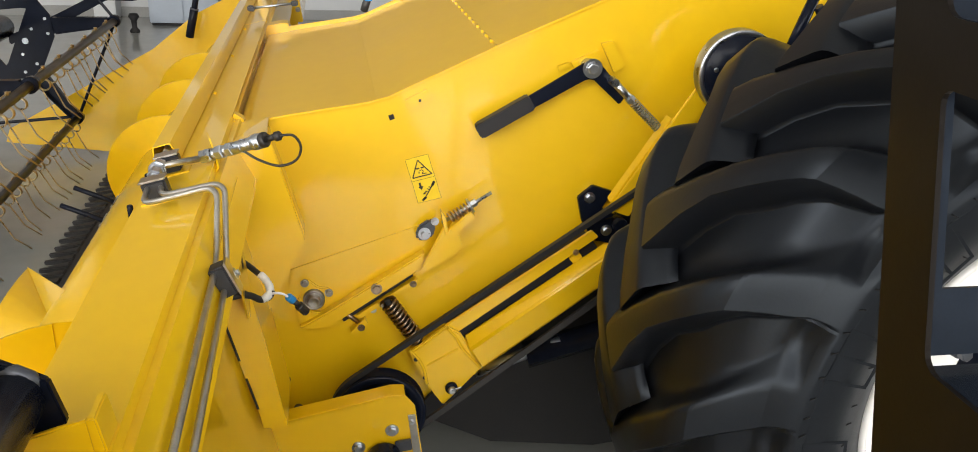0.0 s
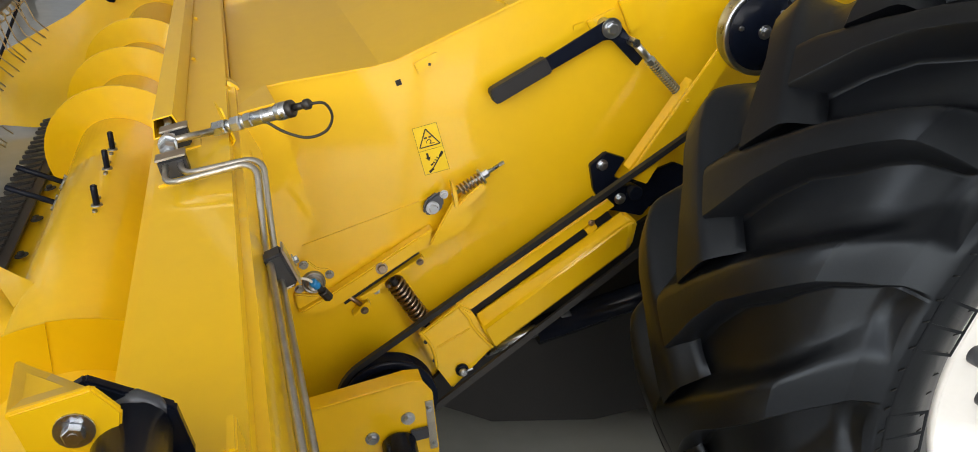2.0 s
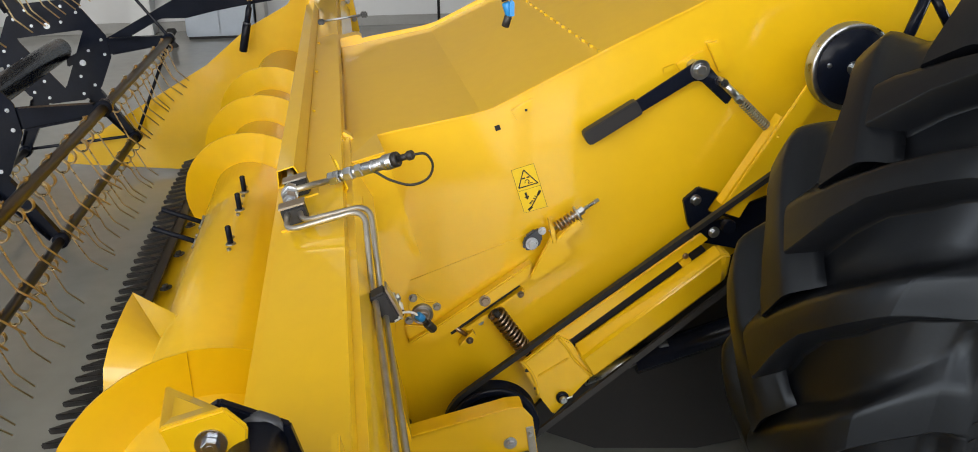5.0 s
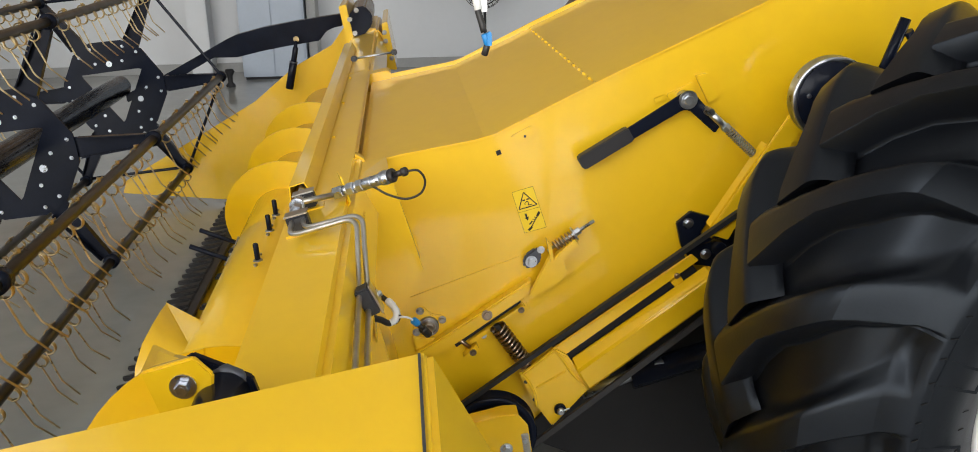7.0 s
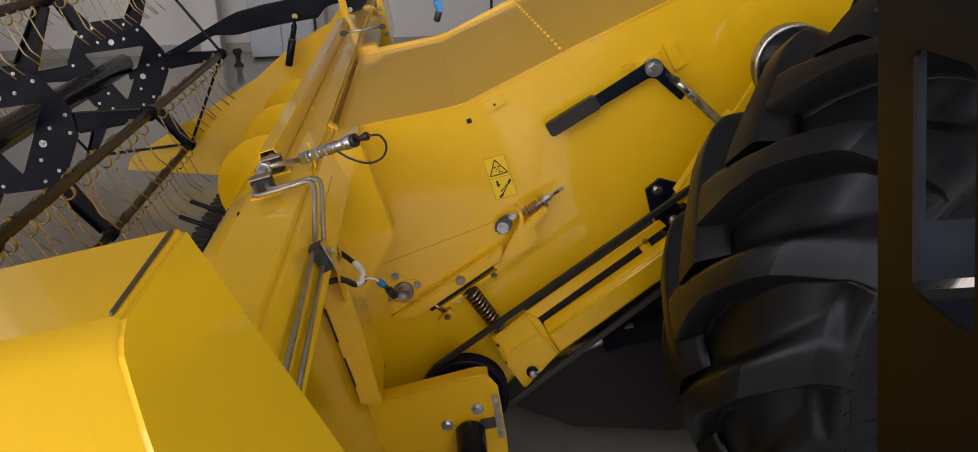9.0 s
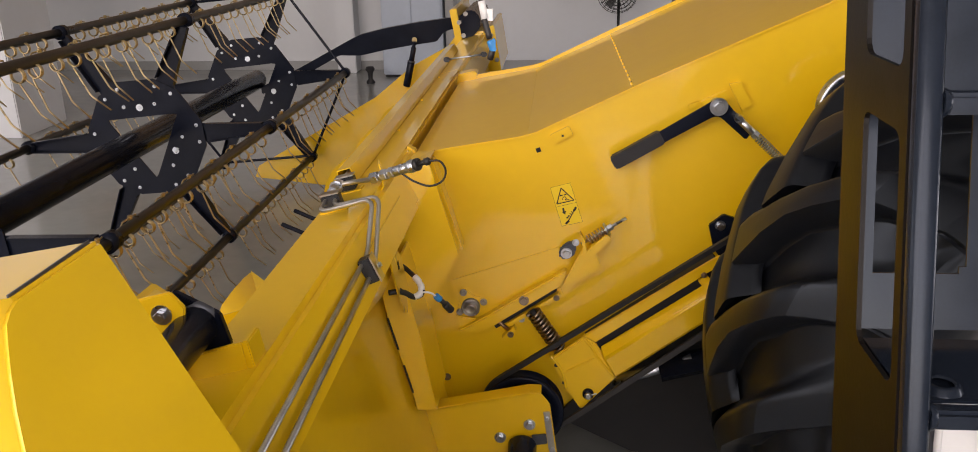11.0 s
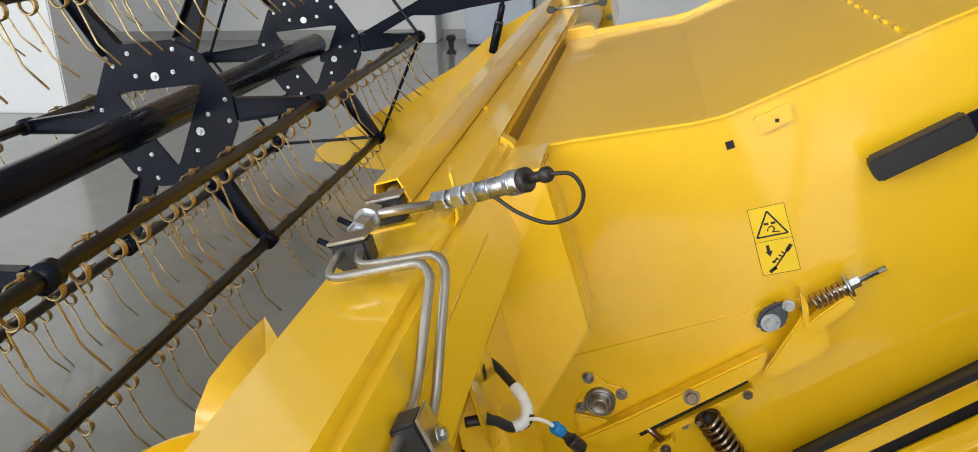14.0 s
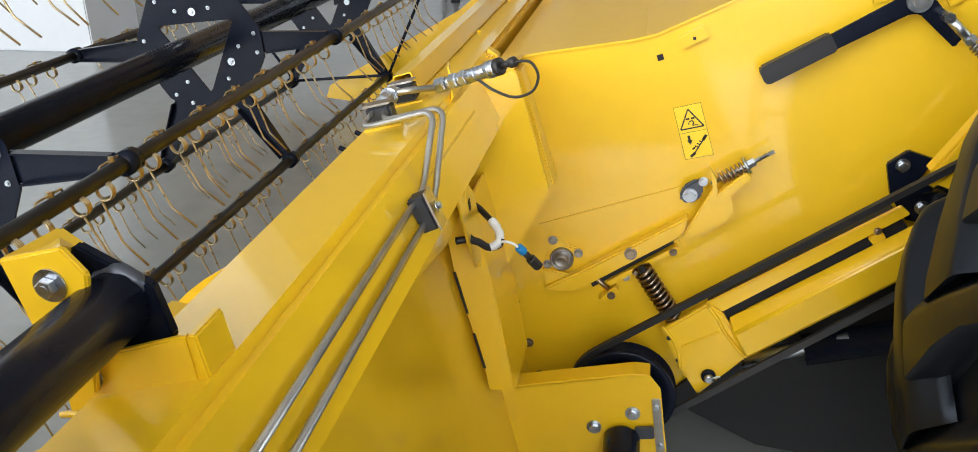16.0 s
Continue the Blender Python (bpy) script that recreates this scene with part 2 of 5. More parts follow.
setting("wall_east", bm, WALL, "white painted wall with a wide entrance", "wall")
setting("ceiling", box(B(), -9.2, 9.2, -6.7, 8.8, 6.5, 6.6), CEIL, "plain light ceiling of the showroom", "ceiling")
bm = B()
box(bm, -9.2, -9, -6.5, -2.2, 0, 6.5)
box(bm, -9.2, -9, 4.2, 8.8, 0, 6.5)
box(bm, -9.2, -9, -2.2, 4.2, 3.4, 6.5)
setting("wall_west", bm, WALL, "white painted wall with a wide entrance", "wall")
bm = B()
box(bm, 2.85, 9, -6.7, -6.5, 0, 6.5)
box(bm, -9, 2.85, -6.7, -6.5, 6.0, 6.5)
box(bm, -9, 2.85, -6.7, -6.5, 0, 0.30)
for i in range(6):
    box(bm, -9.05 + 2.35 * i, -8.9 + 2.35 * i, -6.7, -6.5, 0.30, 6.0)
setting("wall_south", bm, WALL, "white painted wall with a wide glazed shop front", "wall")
setting("ground", box(B(), -400, 400, -400, 400, -0.16, -0.12), SKIRT, "paved ground outside the showroom", "ground")
bm = B()
box(bm, -9, -2.65, 8.57, 8.6, 0, 0.11, 0.004)
box(bm, -2.42, 9, 8.57, 8.6, 0, 0.11, 0.004)
setting("baseboard", bm, SKIRT, "grey skirting along the white wall", "baseboard")
setting("pillar", box(B(), -2.65, -2.42, 8.3, 8.6, 0, 6.5, 0.01), WALL, "narrow white painted wall pillar", "pillar")
setting("pillar_wide", box(B(), -6.4, -4.65, 4.85, 5.6, 0, 6.5, 0.01), WALL, "wide white painted pillar standing free", "pillar")


def hp(name, bm, material, label="", parent=None):
    """A part of the thing parent, given in world places."""
    ob = part(name, bm, material, None, label)
    p = parent or header
    ob.parent = p
    ob.matrix_parent_inverse = p.matrix_world.inverted()
    return ob


def hang(ob, p, m):
    """Makes ob a part of p, at the pose m of the world."""
    ob.parent = p
    ob.matrix_parent_inverse = p.matrix_world.inverted()
    ob.matrix_basis = m
    return ob


# ---------------------------------------------------------------- grain header
header = thing("grain_header", "yellow grain header with auger and cutter bar on a combine", "header", (-0.5, 0.6, 0))
HY0, HY1 = -1.86, 3.30

beam_poly = [(-0.503, 1.126), (-0.36, 1.164), (-0.305, 1.055), (-0.33, 1.02), (-0.47, 0.99), (-0.517, 1.05)]
beam = hp("beam", prism(B(), beam_poly, HY0, -0.004, 0.013), YELLOW, "welded yellow top beam")
hp("beam", prism(B(), beam_poly, 1.335, HY1, 0.013), YELLOW, "welded yellow top beam")
hp("beam", prism(B(), [(-0.503, 1.1255), (-0.361, 1.1632), (-0.378, 1.08), (-0.385, 1.0), (-0.47, 0.992), (-0.516, 1.05)], -0.05, 1.38, 0.010), YELLOW, "steep-sided yellow beam before the feeder")


def open_tube():
    bm = B()
    o = [(-0.503, 1.128), (-0.450, 1.142), (-0.468, 1.176), (-0.503, 1.166)]
    c = (sum(p[0] for p in o) / 4, sum(p[1] for p in o) / 4)
    inn = [(c[0] + (x - c[0]) * 0.88, c[1] + (z - c[1]) * 0.86) for x, z in o]
    y0, y1 = -0.29, 2.05
    ring = {}
    for key, poly in (("o", o), ("i", inn)):
        for y in (y0, y1):
            ring[key, y] = [bm.verts.new((x, y, z)) for x, z in poly]
    for k in range(4):
        j = (k + 1) % 4
        bm.faces.new((ring["o", y0][k], ring["o", y0][j], ring["o", y1][j], ring["o", y1][k]))
        bm.faces.new((ring["i", y0][j], ring["i", y0][k], ring["i", y1][k], ring["i", y1][j]))
        bm.faces.new((ring["o", y0][j], ring["o", y0][k], ring["i", y0][k], ring["i", y0][j]))
        bm.faces.new((ring["o", y1][k], ring["o", y1][j], ring["i", y1][j], ring["i", y1][k]))
    return bm


hp("upper_tube", open_tube(), YELLOW, "square yellow tube with an open end")
for y in (0.26, 0.745, 1.23, 1.72):
    hang(bolt("bolt", (-0.441, y, 1.143), (0.2, 0, 1), 0.0048, None, YELLOW, 1.2), header, Matrix.Identity(4))
hp("rear_sheet", prism(B(), [(-0.447, 1.03), (-0.437, 1.03), (-0.266, 0.30), (-0.276, 0.30)], HY0, HY1), YELLOW, "sloping yellow back sheet")
pan = [(-1.20, 0.10), (-1.12, 0.13), (-0.98, 0.20), (-0.80, 0.23), (-0.60, 0.26), (-0.455, 0.40), (-0.420, 0.62), (-0.470, 1.0), (-0.462, 1.0), (-0.412, 0.6), (-0.44, 0.36), (-0.59, 0.22), (-0.80, 0.19), (-0.98, 0.16), (-1.12, 0.09), (-1.20, 0.08)]
hp("trough", prism(B(), pan, HY0, HY1), YELLOW, "curved yellow auger trough")
end_poly = [(-2.03, 0.10), (-2.0, 0.18), (-1.155, 0.657), (-0.903, 0.862), (-0.662, 0.99), (-0.56, 1.12), (-0.34, 1.12), (-0.26, 0.12), (-1.40, 0.03)]
hp("far_end_sheet", prism(B(), end_poly, HY1 + 0.03, HY1 + 0.055, 0.004), YELLOW, "yellow pointed crop divider end sheet")
near_poly = [(-2.03, 0.10), (-2.0, 0.18), (-1.155, 0.657), (-0.903, 0.862), (-0.662, 0.99), (-0.53, 1.04), (-0.34, 1.02), (-0.26, 0.12), (-1.40, 0.03)]
hp("near_end_sheet", prism(B(), near_poly, HY0 - 0.025, HY0, 0.004), YELLOW, "yellow crop divider end sheet")

# auger
AX, AZ, RD, RF = -0.70, 0.56, 0.175, 0.285
auger = hp("auger", lathe(B(), [(0, 0.01), (0, RD), (HY1 - HY0, RD), (HY1 - HY0, 0.01)], (AX, HY0, AZ), (0, 1, 0), 64), YELLOW, "smooth yellow auger drum")


def flight(y0, y1, pitch, a0):
    """A screw flight of sheet steel from y0, where it stands at the angle a0, to y1; pitch is signed."""
    bm = B()
    turns = (y1 - y0) / pitch
    n = int(abs(turns) * 44)
    rows = []
    for i in range(n + 1):
        a = a0 + 2 * math.pi * turns * i / n
        y = y0 + (y1 - y0) * i / n
        c, s = math.cos(a), math.sin(a)
        rows.append([bm.verts.new((AX + r * c, y + d, AZ + r * s)) for r, d in ((RD - 0.005, -0.003), (RF, -0.0035), (RF, 0.0035), (RD - 0.005, 0.003))])
    for a, b in zip(rows, rows[1:]):
        for k in range(4):
            f = bm.faces.new((a[k], a[(k + 1) % 4], b[(k + 1) % 4], b[k]))
            f.smooth = True
    for a, b in zip(rows, rows[1:]):
        for k in range(4):
            bm.edges.get((a[k], b[k])).smooth = False
    bm.faces.new(rows[0])
    bm.faces.new(rows[-1][::-1])
    bmesh.ops.recalc_face_normals(bm, faces=bm.faces[:])
    return bm


def on_drum(y, a, r):
    return Vector((AX + r * math.cos(radians(a)), y, AZ + r * math.sin(radians(a))))


def paddle():
    """The end of the near flight: a screw that flattens into a paddle along the drum. Rows of (rim y, rim angle, root y, root angle)."""
    keys = [(0.28, 161, 0.0, 148), (0.19, 158, -0.008, 150), (0.10, 157.5, -0.018, 153), (0.0, 160, -0.035, 158), (-0.045, 170, -0.060, 168), (-0.075, 184, -0.080, 184), (-0.12, 206, -0.12, 206)]
    n = 28
    keys += [(-0.12 - 0.3 * k / n, 206 + 244 * k / n, -0.12 - 0.3 * k / n, 206 + 244 * k / n) for k in range(1, n + 1)]
    bm = B()
    rows = []
    for y, a, y2, a2 in keys:
        p, q = on_drum(y, a, RF), on_drum(y2, a2, RD - 0.005)
        e = Vector((0, 0.0025, 0)) + on_drum(0, a + 90, 0.0015) - on_drum(0, 0, 0)
        rows.append([bm.verts.new(k) for k in (p, q, q + e, p + e)])
    for a, c in zip(rows, rows[1:]):
        for k in range(4):
            f = bm.faces.new((a[k], a[(k + 1) % 4], c[(k + 1) % 4], c[k]))
            f.smooth = k in (0, 2)
    for a, c in zip(rows, rows[1:]):
        for k in range(4):
            bm.edges.get((a[k], c[k])).smooth = False
    bm.faces.new(rows[0][::-1])
    bm.faces.new(rows[-1])
    bmesh.ops.recalc_face_normals(bm, faces=bm.faces[:])
    return bm


hp("flight", paddle(), YELLOW, "yellow screw flight ending in a paddle", auger)
hp("flight", flight(-0.42, HY0, -0.57, radians(90)), YELLOW, "yellow screw flight", auger)
hp("flight", flight(1.006, 2.58, 0.575, 0.0), YELLOW, "yellow screw flight", auger)


def brace():
    """A bent gusset that stays the end of the paddle on the drum."""
    bm = B()
    tip, root, back = on_drum(0.282, 161, RF), on_drum(0.004, 147.5, RD - 0.002), on_drum(0.03, 127, RD - 0.002)
    n = (root - tip).cross(back - tip).normalized() * 0.004
    a, c = [bm.verts.new(p) for p in (tip, root, back)], [bm.verts.new(p + n) for p in (tip, root, back)]
    bm.faces.new(a)
    bm.faces.new(c[::-1])
    for k in range(3):
        bm.faces.new((a[k], c[k], c[(k + 1) % 3], a[(k + 1) % 3]))
    bmesh.ops.recalc_face_normals(bm, faces=bm.faces[:])
    return bm


hp("flight_brace", brace(), YELLOW, "folded triangular flight end", auger)


def finger(a, y, reach=0.14):
    c, s = math.cos(a), math.sin(a)
    f = hp("finger", cyl(B(), (AX + (RD - 0.02) * c, y, AZ + (RD - 0.02) * s), (AX + (RD + reach) * c, y, AZ + (RD + reach) * s), 0.0085, 10, bevel=0.002), BLACKP, "black retracting finger", auger)
    p = Vector((AX + RD * c, y, AZ + RD * s))
    d = Vector((c, 0, s))
    hp("finger_guide", cyl(B(), p - d * 0.004, p + d * 0.004, 0.017, 16, 0.013), STEEL, "small steel finger guide", f)
    for k in (-0.045, 0.045):
        q = p + Vector((0, k, 0))
        hp("screw", cyl(B(), q - d * 0.003, q + d * 0.006, 0.007, 6), STEEL, "small steel screw", f)


for a, y, reach in ((93, 0.384, 0.056), (93, 0.659, 0.056), (93, 0.826, 0.056), (156, 0.675, 0.135), (156, 0.84, 0.135), (215, 0.45, 0.12)):
    finger(radians(a), y, reach)

# cutter bar with pointed guards
hp("knife_bar", prism(B(), [(-1.235, 0.10), (-1.178, 0.113), (-1.178, 0.136), (-1.235, 0.122)], HY0, HY1), KNIFE, "dark cutter bar")
hp("knife_back", prism(B(), [(-1.19, 0.135), (-1.165, 0.14), (-1.165, 0.155), (-1.19, 0.15)], HY0, HY1), KNIFE, "dark knife back strip")
bm = B()
gd = [(-0.026, 0.0), (0.026, 0.0), (0.02, 0.05), (0.004, 0.125), (-0.004, 0.125), (-0.02, 0.05)]
prism_m(bm, gd, 0.022, pose(0, 0, 0, 0, 0, 90) @ pose(0, 0, 0, -10, 0, 0), 0.004)
guard_mesh = bpy.data.meshes.new("guard")
bm.to_mesh(guard_mesh)
bm.free()
guard_mesh.materials.append(KNIFE)
for i in range(int((HY1 - HY0) / 0.0762)):
    hang(new("guard", guard_mesh), header, pose(-1.215, HY0 + 0.05 + i * 0.0762, 0.112, 0, random.uniform(-2, 2), random.uniform(-2, 2)))
for i in range(9):
    y = 0.35 + i * 0.34
    hang(bolt("knife_clip", (-1.13, y, 0.15), (-0.2, 0, 1), 0.014, None, KNIFE, 1.8), header, Matrix.Identity(4))

def spline(pts, n=8):
    pts = [Vector(p) for p in pts]
    pts = [pts[0] * 2 - pts[1]] + pts + [pts[-1] * 2 - pts[-2]]
    out = []
    for a, b, c, d in zip(pts, pts[1:], pts[2:], pts[3:]):
        for i in range(n):
            t = i / n
            out.append(0.5 * ((2 * b) + (c - a) * t + (2 * a - 5 * b + 4 * c - d) * t * t + (3 * b - a - 3 * c + d) * t ** 3))
    out.append(pts[-2])
    return out


# gusset and lug of the near reel arm, with the black pivot tube
PV_OFF = (0.029, -0.017, 0.007)
hp("gusset", prism(B(), [(-0.485, 1.172), (-0.403, 1.198), (-0.397, 1.145), (-0.41, 1.13), (-0.53, 1.105), (-0.53, 1.125)], -1.285, -1.277, 0.002), YELLOW, "folded yellow gusset plate").location = (0.012, -0.020, 0.001)
hp("gusset", prism(B(), [(-0.404, 1.198), (-0.395, 1.199), (-0.386, 1.15), (-0.395, 1.13)], -1.285, -1.235, 0.002), YELLOW, "folded yellow gusset flange").location = (0.012, -0.020, 0.001)
hp("gusset", prism(B(), [(-0.55, 1.05), (-0.50, 1.05), (-0.49, 1.12), (-0.53, 1.125)], -1.276, -1.10, 0.003), YELLOW, "yellow gusset foot").location = (0.012, -0.020, 0.001)
hp("lug", prism(B(), [(-0.541, 1.264), (-0.482, 1.279), (-0.463, 1.256), (-0.468, 1.215), (-0.478, 1.14), (-0.508, 1.14)], -1.317, -1.309, 0.002), YELLOW, "folded yellow pivot lug")


def slab(top, th):
    """A flat four-cornered sheet, th thick below its top corners."""
    bm = B()
    v = [bm.verts.new(p) for p in top] + [bm.verts.new((x, y, z - th)) for x, y, z in top]
    for q in ((0, 1, 2, 3), (7, 6, 5, 4), (0, 4, 5, 1), (1, 5, 6, 2), (2, 6, 7, 3), (3, 7, 4, 0)):
        bm.faces.new([v[k] for k in q])
    bmesh.ops.recalc_face_normals(bm, faces=bm.faces[:])
    bmesh.ops.bevel(bm, geom=bm.edges[:], offset=0.0012, segments=2, affect="EDGES", clamp_overlap=True)
    return bm


hp("lug_fold", slab([(-0.541, -1.3155, 1.2645), (-0.482, -1.3155, 1.2795), (-0.5255, -1.223, 1.2365), (-0.551, -1.226, 1.2545)], 0.007), YELLOW, "bent yellow fold of the lug")
hp("lug", prism(B(), [(-0.551, 1.252), (-0.527, 1.235), (-0.505, 1.13), (-0.545, 1.12)], -1.226, -1.219, 0.002), YELLOW, "yellow rear leg of the lug")
hp("pivot_plate", prism(B(), [(-0.520, 1.248), (-0.492, 1.266), (-0.428, 1.232), (-0.416, 1.185), (-0.44, 1.12), (-0.52, 1.12)], -1.285, -1.273, 0.002), BLACKP, "black arm plate")
hp("pivot_tube", cyl(B(), (-0.486, -1.88, 1.204), (-0.490, -1.262, 1.208), 0.030, 32, bevel=0.009), BLACKP, "thick black pivot tube").location = PV_OFF
weld = [(-0.490 + 0.027 * math.cos(a), -1.264 + random.uniform(-0.002, 0.002), 1.208 + 0.027 * math.sin(a)) for a in [radians(20) + k * math.pi / 12 for k in range(11)]]
hp("weld", sweep(B(), weld, [0.002, 0.006, 0.0085, 0.007, 0.0095, 0.008, 0.0065, 0.007, 0.005, 0.0035, 0.002], 8), GREY, "lumpy grey weld round the tube end").location = PV_OFF
for p, r in (((-0.526, -1.300, 1.238), 0.0085), ((-0.499, -1.286, 1.149), 0.006)):
    b_ = bolt("bolt", p, (0, -1, 0), r, None, ZINC, 1.75)
    hang(b_, header, Matrix.Translation(PV_OFF if r > 0.007 else (0.012, -0.020, 0.001)))

for pts in ([(-0.392, -1.314, 1.137), (-0.45, -1.314, 1.124), (-0.52, -1.314, 1.113)], [(-0.392, -1.312, 1.140), (-0.376, -1.275, 1.150), (-0.374, -1.262, 1.156)]):
    line = spline(pts, 9)
    hp("weld", sweep(B(), line, [0.0026 + 0.0012 * random.random() for _ in line], 6), YELLOW, "painted weld bead")

# hydraulic pipes and couplings on the beam
pipes = thing("hydraulic_lines", "steel hydraulic pipes with clamps and quick coupler on the beam", "hydraulic lines", (-0.4, -0.6, 1.15))


def lp(name, bm, material, label="", parent=None):
    return hp(name, bm, material, label, parent or pipes)


for path in (
        [(-0.318, -1.88, 1.116), (-0.330, -0.82, 1.120), (-0.334, -0.74, 1.114), (-0.336, -0.652, 1.197), (-0.352, -0.630, 1.199), (-0.470, -0.590, 1.156), (-0.472, -0.50, 1.166)],
        [(-0.302, -1.88, 1.084), (-0.316, -0.82, 1.092), (-0.320, -0.73, 1.094), (-0.326, -0.628, 1.196), (-0.342, -0.606, 1.198), (-0.446, -0.560, 1.160), (-0.450, -0.50, 1.170)]):
    lp("pipe", sweep(B(), fillet(path, 0.028, 7), 0.0050, 12), PIPE, "bent steel pipe")
CLAMP = Matrix.Translation((-0.317, -0.783, 1.107)) @ pose(0, 0, 0, 90, 0, 0) @ pose(0, 0, 0, 0, 0, 24)
lp("clamp", prism_m(B(), [(-0.0135, -0.026), (0.0135, -0.026), (0.0135, 0.026), (-0.0135, 0.026)], 0.030, CLAMP, 0.003), BLOCK, "dark plastic pipe clamp")
lp("clamp_plate", prism_m(B(), [(0.0143, -0.029), (0.0175, -0.029), (0.0175, 0.029), (0.0143, 0.029)], 0.032, CLAMP, 0.001), PIPE, "steel clamp plate")
hang(bolt("bolt", (-0.2985, -0.799, 1.117), (0.9, 0.0, 0.40), 0.0055, None), pipes, Matrix.Identity(4))
bm = B()
prism_m(bm, [(-0.046, -0.030), (-0.042, -0.030), (-0.042, 0.030), (-0.046, 0.030)], 0.030, CLAMP, 0.001)
prism_m(bm, [(-0.019, -0.030), (-0.0155, -0.030), (-0.0155, 0.026), (-0.019, 0.026)], 0.036, CLAMP, 0.001)
prism_m(bm, [(-0.046, 0.026), (-0.0155, 0.026), (-0.0155, 0.030), (-0.046, 0.030)], 0.030, CLAMP, 0.001)
lp("clamp_bracket", bm, YELLOW, "yellow channel bracket under the clamp")
for y, z in ((-0.500, 1.164), (-0.352, 1.163)):
    at = Matrix.Translation((-0.460, y, z)) @ pose(0, 0, 0, 90, 0, 0) @ pose(0, 0, 0, 0, 0, 14)
    lp("clamp", prism_m(B(), [(-0.022, -0.022), (0.022, -0.022), (0.022, 0.012), (-0.022, 0.012)], 0.030, at, 0.004), BLOCK, "dark pipe clamp")
    lp("clamp_plate", prism_m(B(), [(-0.024, 0.012), (0.024, 0.012), (0.024, 0.0155), (-0.024, 0.0155)], 0.032, at, 0.001), PIPE)
    lp("clamp_base", prism_m(B(), [(-0.03, -0.026), (0.036, -0.026), (0.036, -0.0215), (-0.03, -0.0215)], 0.040, at, 0.001), YELLOW, "thin yellow welded base strip")
bm = B()
cyl(bm, (-0.468, -0.50, 1.167), (-0.472, -0.34, 1.160), 0.0068, 12)
cyl(bm, (-0.4685, -0.475, 1.167), (-0.4695, -0.445, 1.1655), 0.0135, 6, bevel=0.0018)
cyl(bm, (-0.4695, -0.441, 1.1655), (-0.471, -0.395, 1.1625), 0.0150, 6, bevel=0.0018)
cyl(bm, (-0.471, -0.430, 1.165), (-0.471, -0.424, 1.1645), 0.0162, 16)
cyl(bm, (-0.472, -0.34, 1.160), (-0.483, -0.20, 1.152), 0.0070, 10)
lp("fitting", bm, ZINC, "zinc pipe union")
lp("branch_pipe", sweep(B(), fillet([(-0.466, -0.418, 1.168), (-0.445, -0.414, 1.172), (-0.40, -0.385, 1.172)], 0.02), 0.0062, 12), PIPE, "short steel branch pipe")
# coupler: axis from the nut to the cap
C0, C1 = Vector((-0.400, -0.372, 1.170)), Vector((-0.237, -0.468, 1.243))


def cpt(k):
    return C0 + (C1 - C0) * (0.04 + k * 0.735)


bm = B()
cyl(bm, cpt(-0.02), cpt(0.16), 0.0140, 6, bevel=0.0018)
cyl(bm, cpt(0.16), cpt(0.24), 0.0105, 14)
cyl(bm, cpt(0.24), cpt(0.36), 0.0140, 6, bevel=0.0018)
cyl(bm, cpt(0.36), cpt(0.42), 0.0100, 14)
cyl(bm, cpt(0.42), cpt(0.52), 0.0140, 6, bevel=0.0018)
cyl(bm, cpt(0.52), cpt(0.84), 0.0122, 18, bevel=0.0015)
cyl(bm, cpt(0.66), cpt(0.68), 0.0132, 18)
cyl(bm, cpt(0.84), cpt(0.99), 0.0150, 20, bevel=0.0025)
cyl(bm, cpt(0.90), cpt(0.92), 0.0156, 20)
coupler = lp("coupler", bm, ZINC, "zinc quick coupler")
bm = B()
cyl(bm, cpt(0.98), cpt(1.07), 0.0150, 18, bevel=0.003)
cyl(bm, cpt(1.07), cpt(1.22), 0.0062, 10)
cyl(bm, cpt(1.19), cpt(1.29), 0.0092, 12, bevel=0.003)
lp("cap", bm, HOSE, "black rubber dust cap", coupler)
loop = [cpt(1.27), Vector((-0.216, -0.462, 1.240)), Vector((-0.203, -0.460, 1.217)), Vector((-0.213, -0.456, 1.190)), Vector((-0.244, -0.450, 1.177)), Vector((-0.281, -0.440, 1.185)), Vector((-0.31, -0.430, 1.200)), cpt(0.54)]


lp("strap", sweep(B(), spline(loop), 0.0025, 8), HOSE, "black cap strap", coupler)


def ribbon(pts, e, th):
    """A bent plate: the line pts carried along e, th thick."""
    bm = B()
    pts, e = [Vector(p) for p in pts], Vector(e)
    n = e.cross(pts[-1] - pts[0]).normalized() * th
    rows = [[bm.verts.new(q) for q in (p, p + e, p + e + n, p + n)] for p in pts]
    for a, c in zip(rows, rows[1:]):
        for k in range(4):
            bm.faces.new((a[k], a[(k + 1) % 4], c[(k + 1) % 4], c[k]))
    bm.faces.new(rows[0][::-1])
    bm.faces.new(rows[-1])
    bmesh.ops.recalc_face_normals(bm, faces=bm.faces[:])
    return bm


lp("coupler_plate", ribbon([(-0.382, -0.338, 1.199), (-0.377, -0.347, 1.188), (-0.361, -0.401, 1.160), (-0.377, -0.392, 1.126), (-0.356, -0.420, 1.083)], (-0.010, 0.045, 0.0), 0.0035), YELLOW, "bent yellow bulkhead plate")

